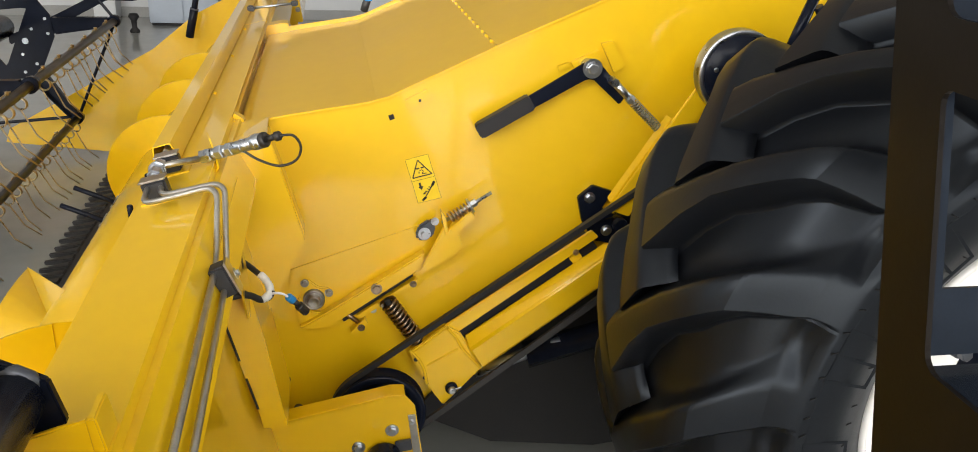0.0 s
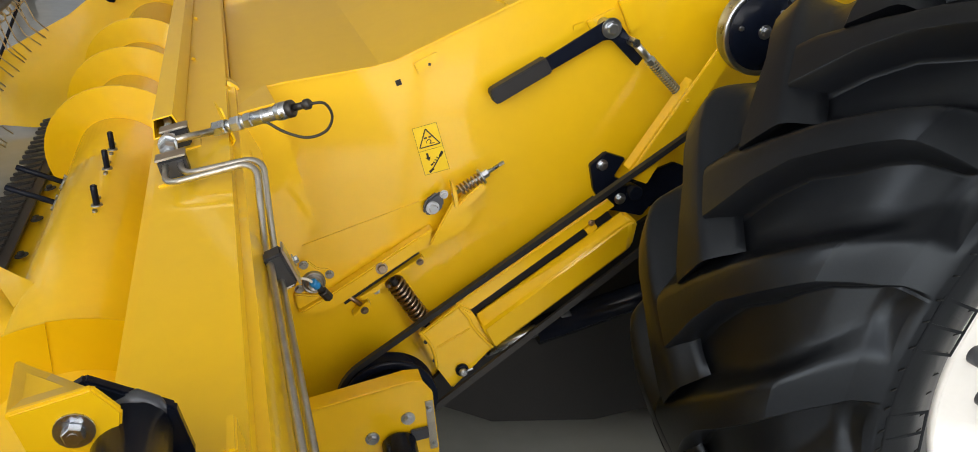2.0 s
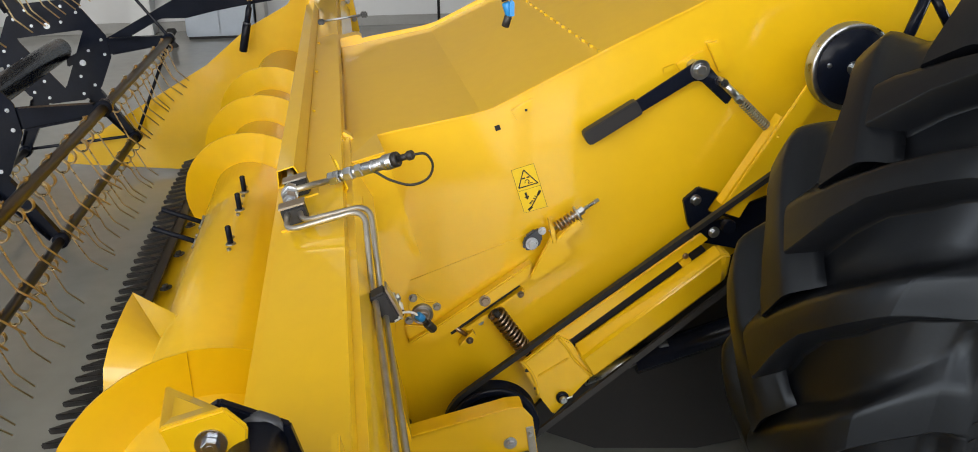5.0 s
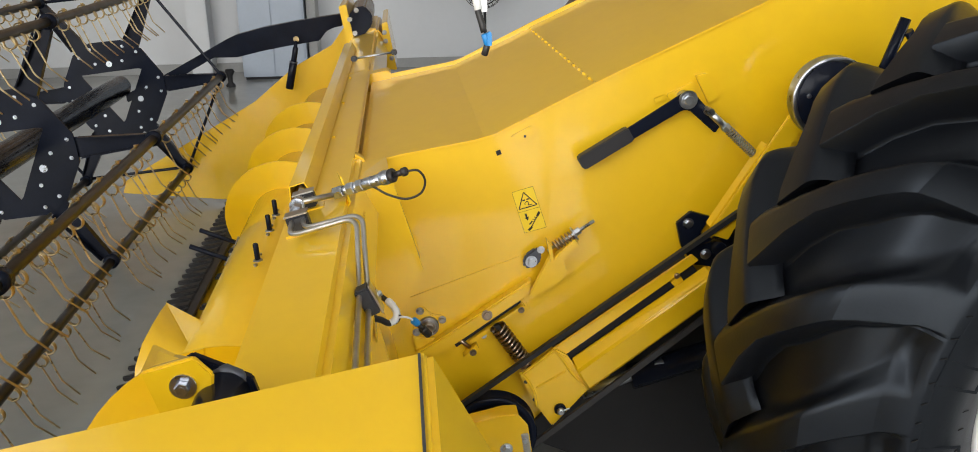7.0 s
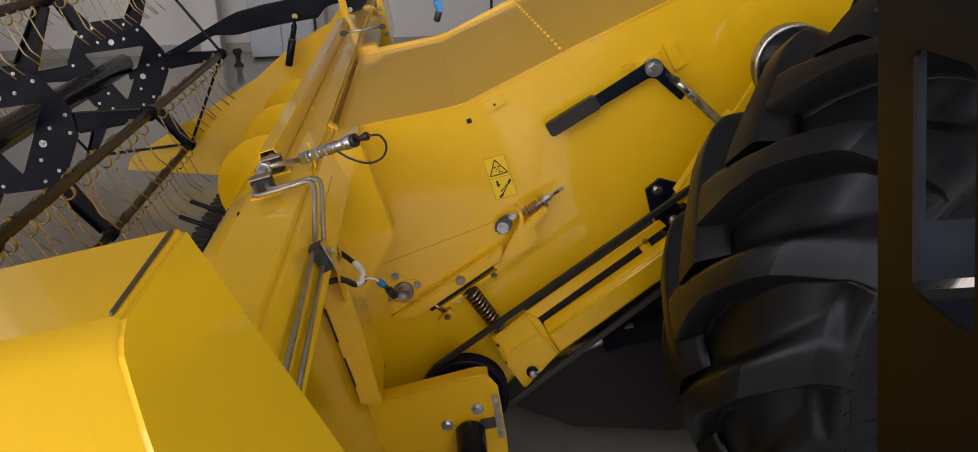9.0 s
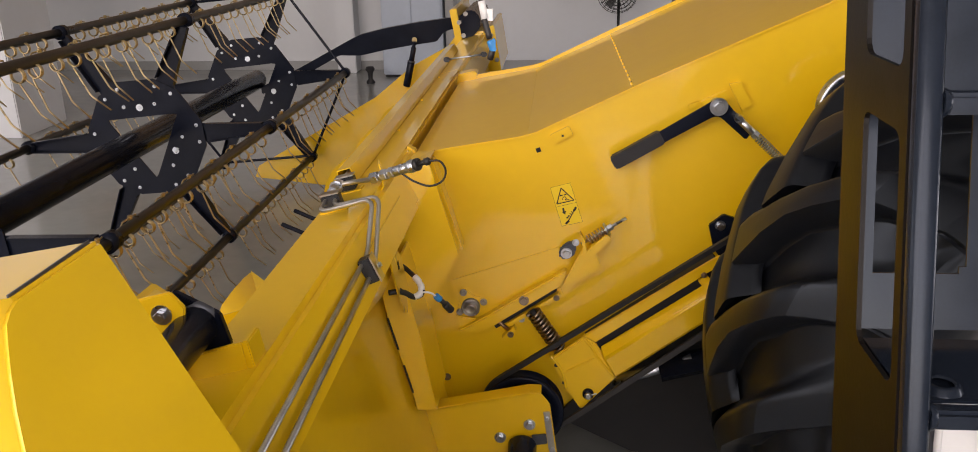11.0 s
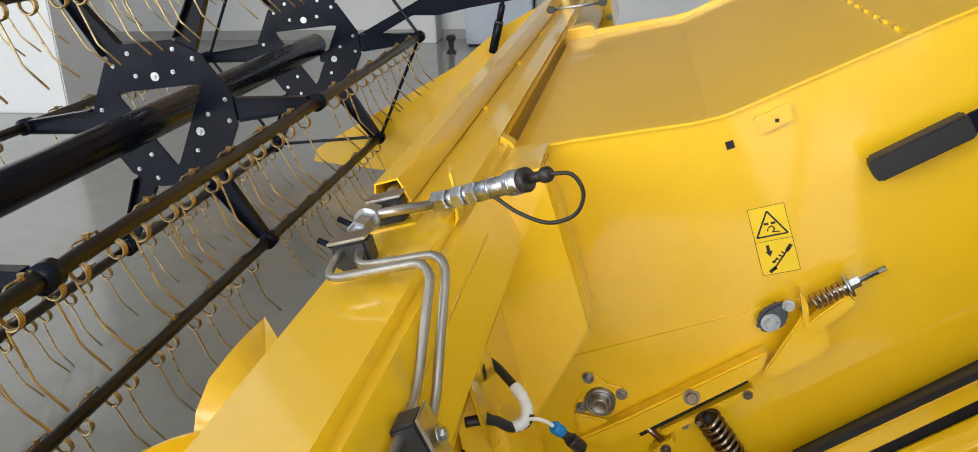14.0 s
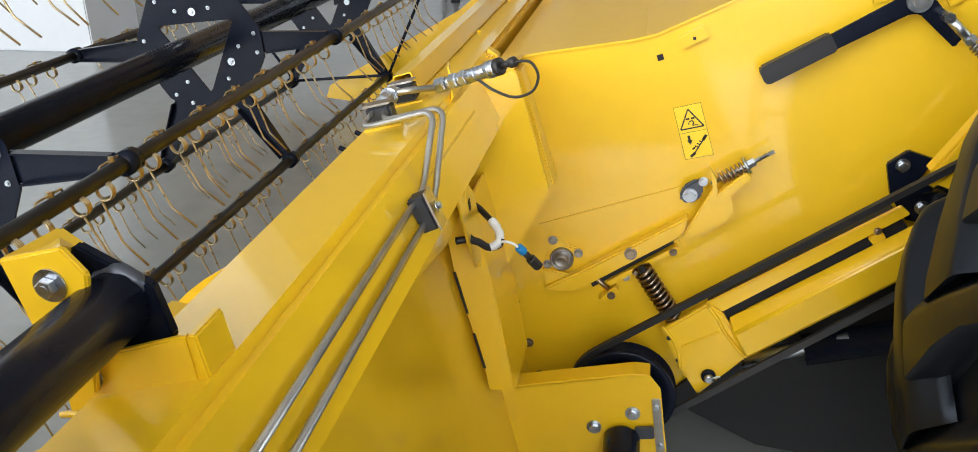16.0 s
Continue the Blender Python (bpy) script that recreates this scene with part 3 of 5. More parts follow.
# rear adapter plates beside the feeder
hp("adapter_plate", prism(B(), [(-0.377, 1.138), (-0.282, 1.164), (-0.278, 1.160), (-0.250, 1.060), (-0.210, 0.916), (-0.316, 0.705), (-0.385, 0.80)], -0.206, -0.198, 0.0015), YELLOW, "bright yellow angled adapter plate")
hp("adapter_plate", prism(B(), [(-0.36, 1.120), (-0.290, 1.134), (-0.214, 0.875), (-0.300, 0.690), (-0.36, 0.70)], -0.070, -0.006, 0.003), YELLOW, "yellow adapter box")
hp("adapter_flange", slab([(-0.378, -0.205, 1.1425), (-0.281, -0.205, 1.1685), (-0.290, -0.008, 1.1535), (-0.362, -0.008, 1.141)], 0.004), YELLOW, "sloping yellow adapter flange")
hp("gusset_plate", prism_m(B(), [(-0.80, 1.08), (-0.70, 1.119), (-0.340, 1.119), (-0.228, 1.013), (-0.30, 0.995), (-0.40, 1.005), (-0.47, 0.975), (-0.60, 0.965), (-0.80, 1.0)], 0.005, Matrix.Translation((-0.340, 0, 0)) @ Matrix(((0, 0, 1, 0), (1, 0, 0, 0), (0, 1, 0, 0), (0, 0, 0, 1)))), YELLOW, "flat yellow gusset behind the pipes")
hp("upright", prism(B(), [(-0.405, 0.97), (-0.345, 0.97), (-0.299, 0.764), (-0.258, 0.532), (-0.311, 0.532), (-0.318, 0.570), (-0.376, 0.790)], -0.372, -0.364, 0.002), YELLOW, "yellow upright edge strip")
hp("upright", prism(B(), [(-0.350, 0.95), (-0.345, 0.95), (-0.299, 0.760), (-0.258, 0.528), (-0.263, 0.528), (-0.304, 0.760)], -0.3635, -0.175, 0.002), YELLOW, "yellow upright side flange")
for z0, z1 in ((0.80, 0.71), (0.665, 0.585)):
    x0, x1 = -0.375 + (0.785 - z0) * 0.264, -0.375 + (0.785 - z1) * 0.264
    hp("slot", prism(B(), [(x0, z0), (x0 + 0.005, z0), (x1 + 0.005, z1), (x1, z1)], -0.3745, -0.3725), DARK, "dark slot in the edge strip")
ACROSS = Matrix(((0, 0, 1, 0), (1, 0, 0, 0), (0, 1, 0, 0), (0, 0, 0, 1)))
tab_arm = hp("cable_tab", prism_m(B(), [(-0.597, 1.075), (-0.562, 1.026), (-0.487, 0.915), (-0.420, 0.835), (-0.400, 0.860), (-0.466, 0.950), (-0.530, 1.040), (-0.545, 1.072)], 0.004, Matrix.Translation((-0.326, 0, 0)) @ ACROSS, 0.001), YELLOW, "yellow forked cable tab")
hp("fork_arm", prism_m(B(), [(-0.490, 1.040), (-0.500, 1.000), (-0.385, 0.820), (-0.310, 0.795), (-0.355, 0.887), (-0.424, 0.988)], 0.004, Matrix.Translation((-0.327, 0, 0)) @ ACROSS, 0.001), YELLOW, "", tab_arm)
hp("hole", prism_m(B(), [(-0.482, 0.994), (-0.468, 0.972), (-0.458, 0.974), (-0.472, 0.998)], 0.0012, Matrix.Translation((-0.3228, 0, 0)) @ ACROSS), DARK, "small dark hole", tab_arm)
hp("slit_floor", box(B(), -0.384, -0.286, 0.01, 1.330, 1.064, 1.068), YELLOW, "yellow sheet deep in the slit behind the beam")

# wiring harness with a plug
wires = thing("wiring_harness", "taped black wiring harness with a blue and black plug", "cable", (-0.3, -0.5, 0.9))
hp("sleeve", sweep(B(), spline([(-0.348, -0.478, 0.916), (-0.330, -0.470, 0.916), (-0.312, -0.458, 0.908), (-0.294, -0.447, 0.893), (-0.278, -0.436, 0.893), (-0.272, -0.430, 0.905)]), 0.0070, 10), HOSE, "", wires)
hp("sleeve", sweep(B(), spline([(-0.342, -0.372, 0.950), (-0.325, -0.375, 0.940), (-0.305, -0.392, 0.930), (-0.290, -0.410, 0.925)]), 0.0062, 10), HOSE, "", wires)
hp("sleeve", sweep(B(), spline([(-0.330, -0.462, 0.935), (-0.325, -0.465, 0.922), (-0.312, -0.460, 0.910)]), 0.0045, 8), HOSE, "", wires)
hp("tape", sweep(B(), spline([(-0.296, -0.404, 0.929), (-0.284, -0.416, 0.920), (-0.276, -0.428, 0.908), (-0.280, -0.438, 0.896), (-0.292, -0.446, 0.892)]), [0.0072, 0.0085, 0.0076, 0.0092, 0.0080, 0.0088, 0.0075, 0.0090, 0.0082, 0.0076] * 3 + [0.008] * 3, 10), TAPE, "wrinkled white tape", wires)
hp("wire", sweep(B(), spline([(-0.284, -0.437, 0.897), (-0.266, -0.438, 0.902), (-0.250, -0.438, 0.899), (-0.237, -0.436, 0.888)]), 0.0026, 8), TAPE, "thin white wire", wires)
bm = B()
cyl(bm, (-0.241, -0.438, 0.893), (-0.230, -0.430, 0.879), 0.0085, 10, bevel=0.002)
hp("plug_end", bm, BLUEP, "blue plug end", wires)
bm = B()
cyl(bm, (-0.231, -0.431, 0.880), (-0.218, -0.415, 0.858), 0.0062, 10)
cyl(bm, (-0.221, -0.418, 0.862), (-0.207, -0.402, 0.838), 0.0098, 8, bevel=0.002)
hp("plug", bm, HOSE, "black plug", wires)

# far reel arm, its strut and post
hp("arm_post", prism(B(), [(-0.50, 0.98), (-0.46, 0.97), (-0.515, 1.30), (-0.555, 1.29)], 2.58, 3.28, 0.004), YELLOW, "yellow arm post plate")
hp("arm_post", prism(B(), [(-0.50, 1.0), (-0.30, 1.02), (-0.31, 1.10), (-0.36, 1.17), (-0.44, 1.17), (-0.50, 1.12)], 2.60, 3.25, 0.01), YELLOW, "yellow arm post box")
hp("arm_post", prism(B(), [(-0.315, 0.96), (-0.265, 0.955), (-0.305, 1.21), (-0.335, 1.20)], 2.55, 3.25, 0.004), YELLOW, "yellow arm post plate")
hp("arm_bearing", prism(B(), [(-0.485, 1.13), (-0.43, 1.14), (-0.385, 1.19), (-0.383, 1.25), (-0.419, 1.290), (-0.468, 1.285), (-0.507, 1.245)], 2.57, 3.2, 0.008), BLACKP, "black arm bearing block")
for x, z, y in ((-0.500, 1.224, 2.566), (-0.477, 1.152, 2.566), (-0.463, 1.270, 2.566), (-0.318, 1.11, 2.545), (-0.29, 1.02, 2.545), (-0.322, 1.155, 2.545)):
    hang(bolt("bolt", (x, y, z), (0, -1, 0), 0.0085, None, STEEL, 1.5), header, Matrix.Identity(4))
arm_top = [(-0.580, 1.185), (-0.851, 1.150), (-1.051, 1.116), (-1.213, 1.077), (-1.275, 1.050), (-1.630, 0.865), (-1.900, 0.740)]
arm_bot = [(-1.900, 0.690), (-1.630, 0.800), (-1.360, 0.945), (-1.221, 0.943), (-1.058, 0.979), (-0.896, 1.006), (-0.724, 1.030), (-0.682, 1.084), (-0.638, 1.104), (-0.580, 1.115)]
hp("reel_arm", prism(B(), arm_top + arm_bot, 3.25, 3.32, 0.006), BLACKP, "long black curved reel arm")
bm = B()
cyl(bm, (-0.859, 3.22, 1.040), (-0.889, 3.22, 0.90), 0.011, 12)
cyl(bm, (-0.866, 3.22, 1.0), (-0.886, 3.22, 0.912), 0.017, 14, bevel=0.003)
cyl(bm, (-0.886, 3.22, 0.912), (-0.925, 3.22, 0.75), 0.0235, 14, bevel=0.004)
strut = hp("strut", bm, BLACKP, "black lift strut")
hp("strut_collar", cyl(B(), (-0.8855, 3.22, 0.915), (-0.8875, 3.22, 0.906), 0.0245, 14), GREY, "grey collar", strut)
hang(bolt("bolt", (-0.859, 3.215, 1.047), (0, -1, 0), 0.010, None, TINE), header, Matrix.Identity(4))
brace = hp("far_brace", cyl(B(), (-0.430, 1.42, 1.190), (-0.268, 1.42, 1.212), 0.0042, 10), ZINC, "thin steel brace rod")
for x, z in ((-0.430, 1.190), (-0.268, 1.212)):
    hp("brace_end", box(B(), x - 0.013, x + 0.013, 1.405, 1.435, z - 0.010, z + 0.010, 0.004), BLOCK, "black end block", brace)

# near end shield
sh = thing("end_shield", "folded yellow sheet shield over the header end drive", "shield", (-0.8, -2.0, 0))


def shield():
    bm = B()
    sect = [(-1.900, 0.35), (-1.900, 1.574), (-1.992, 1.5745), (-2.002, 1.572), (-2.010, 1.568), (-2.017, 1.561), (-2.028, 1.549), (-2.040, 1.534), (-2.055, 1.512), (-2.070, 1.484), (-2.083, 1.450), (-2.094, 1.400), (-2.100, 1.330), (-2.100, 0.35)]
    stations = []
    for x, dz in ((0.0, 0.0), (-0.35, -0.066), (-0.75, -0.16), (-1.25, -0.42)):
        stations.append([bm.verts.new((-0.235 + x + ((1.5745 - z) * 0.50 if x == 0 else 0), y, max(0.3, z + dz))) for y, z in sect])
    for a, b in zip(stations, stations[1:]):
        for k in range(len(sect) - 1):
            f = bm.faces.new((a[k], a[k + 1], b[k + 1], b[k]))
            f.smooth = 2 <= k <= 12
    bm.faces.new(stations[0][::-1])
    bm.faces.new(stations[-1])
    bmesh.ops.recalc_face_normals(bm, faces=bm.faces[:])
    hard = [e for e in bm.edges if len(e.link_faces) == 2 and e.calc_face_angle(0) > 0.6]
    bmesh.ops.bevel(bm, geom=hard, offset=0.0025, segments=2, affect="EDGES", clamp_overlap=True)
    return bm


hp("cover", shield(), YELLOW, "bent yellow cover sheet with a rounded front", sh)
bm = B()
a = [bm.verts.new((x, y, 1.5742 + d)) for d in (-0.003, 0.0012) for y in (-1.906, -1.992) for x in (-0.2396, -0.2385)]
for q in ((0, 1, 3, 2), (4, 5, 7, 6), (0, 1, 5, 4), (2, 3, 7, 6), (0, 2, 6, 4), (1, 3, 7, 5)):
    bm.faces.new([a[k] for k in q])
bmesh.ops.recalc_face_normals(bm, faces=bm.faces[:])
hp("seam", bm, GREY, "thin grey seam along the fold", sh)

# ---------------------------------------------------------------- feeder house
feeder = thing("feeder_house", "yellow sloping feeder house of a combine harvester", "feeder house", (0.4, 0.6, 0))
FW = 1.28


def fp(name, bm, material, label="", parent=None):
    return hp(name, bm, material, label, parent or feeder)


def fbolt(p, r, material=None, washer=1.6, parent=None, axis=(0, -1, 0)):
    return hang(bolt("bolt", p, axis, r, None, material, washer), parent or feeder, Matrix.Identity(4))


top_line = [(-0.345, 1.136), (-0.25, 1.156), (-0.06, 1.187), (-0.01, 1.200), (0.286, 1.341), (1.9, 2.053)]
side = top_line + [(1.9, 1.36), (0.17, 0.36), (0.02, 0.27), (-0.30, 0.25), (-0.352, 0.70)]
fp("side_plate", prism(B(), side, 0.0, 0.006), YELLOW, "large flat yellow side plate")
fp("side_plate", prism(B(), side, FW - 0.006, FW), YELLOW, "large flat yellow side plate")
lip = top_line + [(x, z - 0.006) for x, z in top_line[::-1]]
fp("edge_lip", prism(B(), lip, -0.006, -0.0005, 0.002), YELLOW, "folded bright yellow edge lip")
fp("top_sheet", prism(B(), [(-0.359, 1.1195), (-0.0331, 1.1782), (-0.0331, 1.170), (-0.359, 1.1115)], 0.008, FW - 0.008), YELLOW, "flat yellow top sheet")
fp("top_sheet", prism(B(), [(-0.033, 1.178), (0.262, 1.311), (0.262, 1.303), (-0.033, 1.170)], 0.008, FW - 0.008), YELLOW, "flat yellow top sheet")
fp("top_sheet", prism(B(), [(0.264, 1.316), (1.9, 2.038), (1.9, 2.03), (0.264, 1.308)], 0.008, FW - 0.008), YELLOW, "flat yellow top sheet")
for i in range(17):
    y = 0.05 + i * 0.073
    d = 0.016 + 0.010 * ((i * 7) % 3)
    fp("weld_bead", sweep(B(), [(0.262, y, 1.3125), (0.2625, y + d, 1.313)], 0.0042, 6), YELLOW)
fp("bottom_sheet", prism(B(), [(-0.24, 0.25), (0.02, 0.27), (0.17, 0.36), (1.9, 1.36), (1.9, 1.35), (0.17, 0.35), (0.02, 0.26), (-0.24, 0.24)], 0.008, FW - 0.008), YELLOW)
fp("corner_tab", prism(B(), [(-0.40, 1.10), (-0.28, 1.125), (-0.285, 1.160), (-0.30, 1.165), (-0.395, 1.145)], FW - 0.02, FW + 0.06, 0.004), YELLOW, "folded yellow corner bracket")
fp("corner_tab", prism(B(), [(-0.375, 1.12), (-0.345, 1.125), (-0.345, 1.15), (-0.368, 1.165)], -0.02, 0.012, 0.002), YELLOW, "small yellow corner tab")

# slide plate, rail and tension gear on the side
fp("slide_plate", prism(B(), [(-0.255, 0.752), (0.05, 0.858), (0.14, 0.89), (0.17, 0.83), (0.075, 0.765), (-0.10, 0.635), (-0.20, 0.60), (-0.27, 0.62)], -0.0035, -0.0005), YELLOW, "flush yellow slide plate")
fp("rail", prism(B(), [(-0.152, 0.652), (0.083, 0.803), (0.075, 0.765), (0.06, 0.748), (-0.165, 0.597), (-0.20, 0.594), (-0.24, 0.60)], -0.038, -0.004, 0.004), YELLOW, "angled yellow rail")
fp("wedge", prism(B(), [(0.075, 0.765), (0.129, 0.877), (0.166, 0.864), (0.180, 0.827), (0.165, 0.80), (0.085, 0.752)], -0.046, -0.036, 0.003), YELLOW, "yellow wedge plate")
fp("spring_seat", prism(B(), [(0.132, 0.858), (0.155, 0.850), (0.208, 0.905), (0.192, 0.920), (0.150, 0.880)], -0.056, -0.030, 0.003), YELLOW, "folded yellow spring seat")
fp("spring_tab", prism(B(), [(0.119, 0.924), (0.132, 0.856), (0.140, 0.858), (0.134, 0.90)], -0.056, -0.028, 0.002), YELLOW, "small upright yellow tab")
R0, R1 = Vector((0.085, -0.044, 0.862)), Vector((0.247, -0.044, 0.966))
fp("tension_rod", cyl(B(), R0.lerp(R1, 0.24), R1, 0.0048, 10), ZINC, "zinc threaded rod")
fp("tension_spring", sweep(B(), coil(R0.lerp(R1, 0.36), R0.lerp(R1, 0.66), 0.0125, 6), 0.0027, 6), SPRING, "coppery coil spring")
bm = B()
cyl(bm, R0.lerp(R1, 0.66), R0.lerp(R1, 0.69), 0.020, 18)
cyl(bm, R0.lerp(R1, 0.69), R0.lerp(R1, 0.77), 0.010, 6)
fp("nut", bm, ZINC, "nut and washer")
fp("cam", prism_m(B(), [(-0.022, -0.008), (-0.017, -0.020), (0.0, -0.024), (0.017, -0.017), (0.029, 0.0), (0.027, 0.031), (0.012, 0.035), (-0.015, 0.016)], 0.016, Matrix.Translation((0.081, -0.014, 0.855)) @ pose(0, 0, 0, 90, 0, 0), 0.005), GREY, "grey cast tension cam")
fbolt((0.082, -0.030, 0.853), 0.0105, ZINC, 1.55)
fbolt((0.108, -0.030, 0.886), 0.008, ZINC, 1.3)
fp("slot_ring", sweep(B(), [(0.058 + 0.022 * math.cos(a), -0.002, 0.838 + 0.015 * math.sin(a)) for a in [k * math.pi / 10 for k in range(20)]], 0.0008, 5, closed=True), BRONZE, "worn rim of a slotted hole")
fp("dark_slot", prism(B(), [(-0.130, 0.612), (0.052, 0.735), (0.056, 0.728), (-0.124, 0.603)], -0.016, -0.0045), DARK, "dark slot under the rail")
fp("guide_bar", prism(B(), [(-0.092, 0.625), (0.060, 0.725), (0.068, 0.718), (-0.082, 0.616)], -0.030, -0.004, 0.002), YELLOW, "narrow yellow guide bar")
fp("back_plate", prism(B(), [(-0.070, 0.600), (0.082, 0.700), (0.066, 0.735), (-0.085, 0.640)], -0.0028, -0.0004), YELLOW, "thin yellow backing plate")
fbolt((0.055, -0.030, 0.712), 0.0065, BRONZE, 1.4)
fbolt((-0.048, -0.012, 0.632), 0.0065, ZINC, 1.4)
fbolt((-0.040, -0.038, 0.706), 0.0105, BRONZE, 1.4, axis=(0, -0.9, 0.2))
fp("adjuster", sweep(B(), [(-0.130, -0.02, 0.640), (-0.080, -0.02, 0.596)], 0.006, 8), SPRING, "threaded adjuster bolt")
fp("adjuster_tab", prism(B(), [(-0.108, 0.578), (-0.084, 0.574), (-0.062, 0.602), (-0.072, 0.618)], -0.035, -0.004, 0.002), YELLOW, "small yellow adjuster tab")
fbolt((-0.080, -0.036, 0.594), 0.007, BRONZE, 1.4)
S0, S1 = Vector((-0.014, -0.052, 0.678)), Vector((0.064, -0.052, 0.560))
fp("large_spring", sweep(B(), coil(S0, S1, 0.0195, 11, 12), 0.0046, 8), COIL, "bronze coil spring")
fp("spring_rod", cyl(B(), S0.lerp(S1, -0.03), S0.lerp(S1, 1.16), 0.0085, 10), DARK, "spring rod")
BC = (-0.199, 0.672)
fl = []
for a, r in ((128, 0.056), (104, 0.056), (70, 0.034), (35, 0.048), (8, 0.048), (-40, 0.032), (-100, 0.034), (-135, 0.045), (-165, 0.045), (160, 0.036)):
    fl.append((BC[0] + r * math.cos(radians(a)), BC[1] + r * math.sin(radians(a))))
fp("bearing_flange", prism(B(), fl, -0.012, -0.002, 0.003), YELLOW, "three-bolt yellow bearing flange")
bm = B()
lathe(bm, [(0, 0.028), (0.012, 0.028), (0.015, 0.024), (0.009, 0.022), (0.009, 0.0165), (0.026, 0.0165), (0.028, 0.014), (0.025, 0.010), (0.025, 0.001)], (BC[0], -0.010, BC[1]), (0, -1, 0), 28)
fp("bearing", bm, STEEL, "grey steel shaft bearing")
for a, r in ((116, 0.050), (22, 0.041), (-152, 0.038)):
    fbolt((BC[0] + r * math.cos(radians(a)), -0.012, BC[1] + r * math.sin(radians(a))), 0.0082, STEEL, 1.35)
fp("bearing_skirt", prism(B(), [(-0.245, 0.645), (-0.24, 0.61), (-0.222, 0.585), (-0.17, 0.59), (-0.145, 0.61), (-0.16, 0.63)], -0.02, -0.004, 0.003), YELLOW, "curved yellow flange skirt")
for x, z, r in ((-0.279, 0.428, 0.008), (-0.25, 0.338, 0.008)):
    fbolt((x, -0.001, z), r, BRONZE, 1.5)


def dark_spot(x, z, s, y=-0.0012, parent=None, a=20):
    return fp("hole", prism_m(B(), [(-s, -s), (s, -s), (s, s), (-s, s)], 0.001, Matrix.Translation((x, y, z)) @ pose(0, 0, 0, 90, 0, 0) @ pose(0, 0, 0, 0, 0, a)), DARK, "small dark square hole", parent)


dark_spot(0.0, 1.15, 0.0065)
dark_spot(-0.305, 0.542, 0.003)
tab_ = fp("raised_tab", prism_m(B(), [(-0.029, -0.014), (0.029, -0.014), (0.029, 0.014), (-0.029, 0.014)], 0.012, Matrix.Translation((0.064, -0.001, 1.195)) @ pose(0, 0, 0, 90, 0, 0) @ pose(0, 0, 0, 0, 0, 27), 0.002), YELLOW, "raised yellow tab with a hole")
dark_spot(0.067, 1.194, 0.003, -0.0142, tab_, 0)
for pts, d in (([(0.509, 1.336), (0.539, 1.342), (0.575, 1.28), (0.548, 1.264)], 0.016), ([(0.437, 1.289), (0.503, 1.32), (0.516, 1.294), (0.449, 1.269)], 0.011), ([(0.404, 1.28), (0.434, 1.289), (0.439, 1.273), (0.408, 1.263)], 0.004)):
    fp("pad", prism(B(), pts, -d, -0.0005, 0.002), YELLOW, "raised yellow pad")

# warning sticker: two square panels
S_TL, S_TR, S_BR, S_BL = [Vector((x, -0.0008, z)) for x, z in ((0.034, 1.040), (0.090, 1.055), (0.127, 0.939), (0.068, 0.925))]


def on_sticker(u, v, lift=0.0):
    p = S_TL.lerp(S_TR, u).lerp(S_BL.lerp(S_BR, u), v)
    return Vector((p.x, -0.0008 - lift, p.z))


def flat(pts, lift):
    bm = B()
    f = bm.faces.new([bm.verts.new(on_sticker(u, v, lift)) for u, v in pts])
    if f.normal.y > 0:
        f.normal_flip()
    return bm


def strokes(lines, w, lift):
    bm = B()
    for a, b in lines:
        p, q = on_sticker(*a, lift), on_sticker(*b, lift)
        n = (q - p).cross(Vector((0, 1, 0))).normalized() * w / 2
        f = bm.faces.new([bm.verts.new(k) for k in (p - n, q - n, q + n, p + n)])
    bmesh.ops.recalc_face_normals(bm, faces=bm.faces[:])
    return bm


sticker = fp("warning_sticker", flat([(0, 0), (1, 0), (1, 1), (0, 1)], 0.0), STICK, "yellow warning sticker with two black pictograms")
fp("border", strokes([((0, 0), (1, 0)), ((1, 0), (1, 1)), ((1, 1), (0, 1)), ((0, 1), (0, 0)), ((0, 0.5), (1, 0.5))], 0.0008, 0.0006), INK, "", sticker)
fp("triangle", strokes([((0.5, 0.07), (0.92, 0.43)), ((0.92, 0.43), (0.08, 0.43)), ((0.08, 0.43), (0.5, 0.07))], 0.0030, 0.0007), INK, "", sticker)
fp("pictogram", strokes([((0.34, 0.25), (0.47, 0.25)), ((0.53, 0.25), (0.66, 0.25))], 0.0040, 0.0007), INK, "", sticker)
fp("pictogram", strokes([((0.44, 0.31), (0.55, 0.29)), ((0.55, 0.29), (0.60, 0.34)), ((0.60, 0.34), (0.52, 0.38)), ((0.52, 0.38), (0.72, 0.39)), ((0.42, 0.32), (0.40, 0.36))], 0.0022, 0.0007), INK, "", sticker)
fp("pictogram", strokes([((0.30, 0.56), (0.30, 0.66))], 0.0052, 0.0007), INK, "black arrow shaft", sticker)
fp("pictogram", flat([(0.20, 0.65), (0.41, 0.65), (0.31, 0.735)], 0.0007), INK, "black arrow head", sticker)
fp("pictogram", strokes([((0.30, 0.945), (0.86, 0.64))], 0.0030, 0.0007), INK, "black bar", sticker)
fp("pictogram", strokes([((0.76, 0.695), (0.92, 0.605))], 0.0066, 0.0007), INK, "black bar end", sticker)
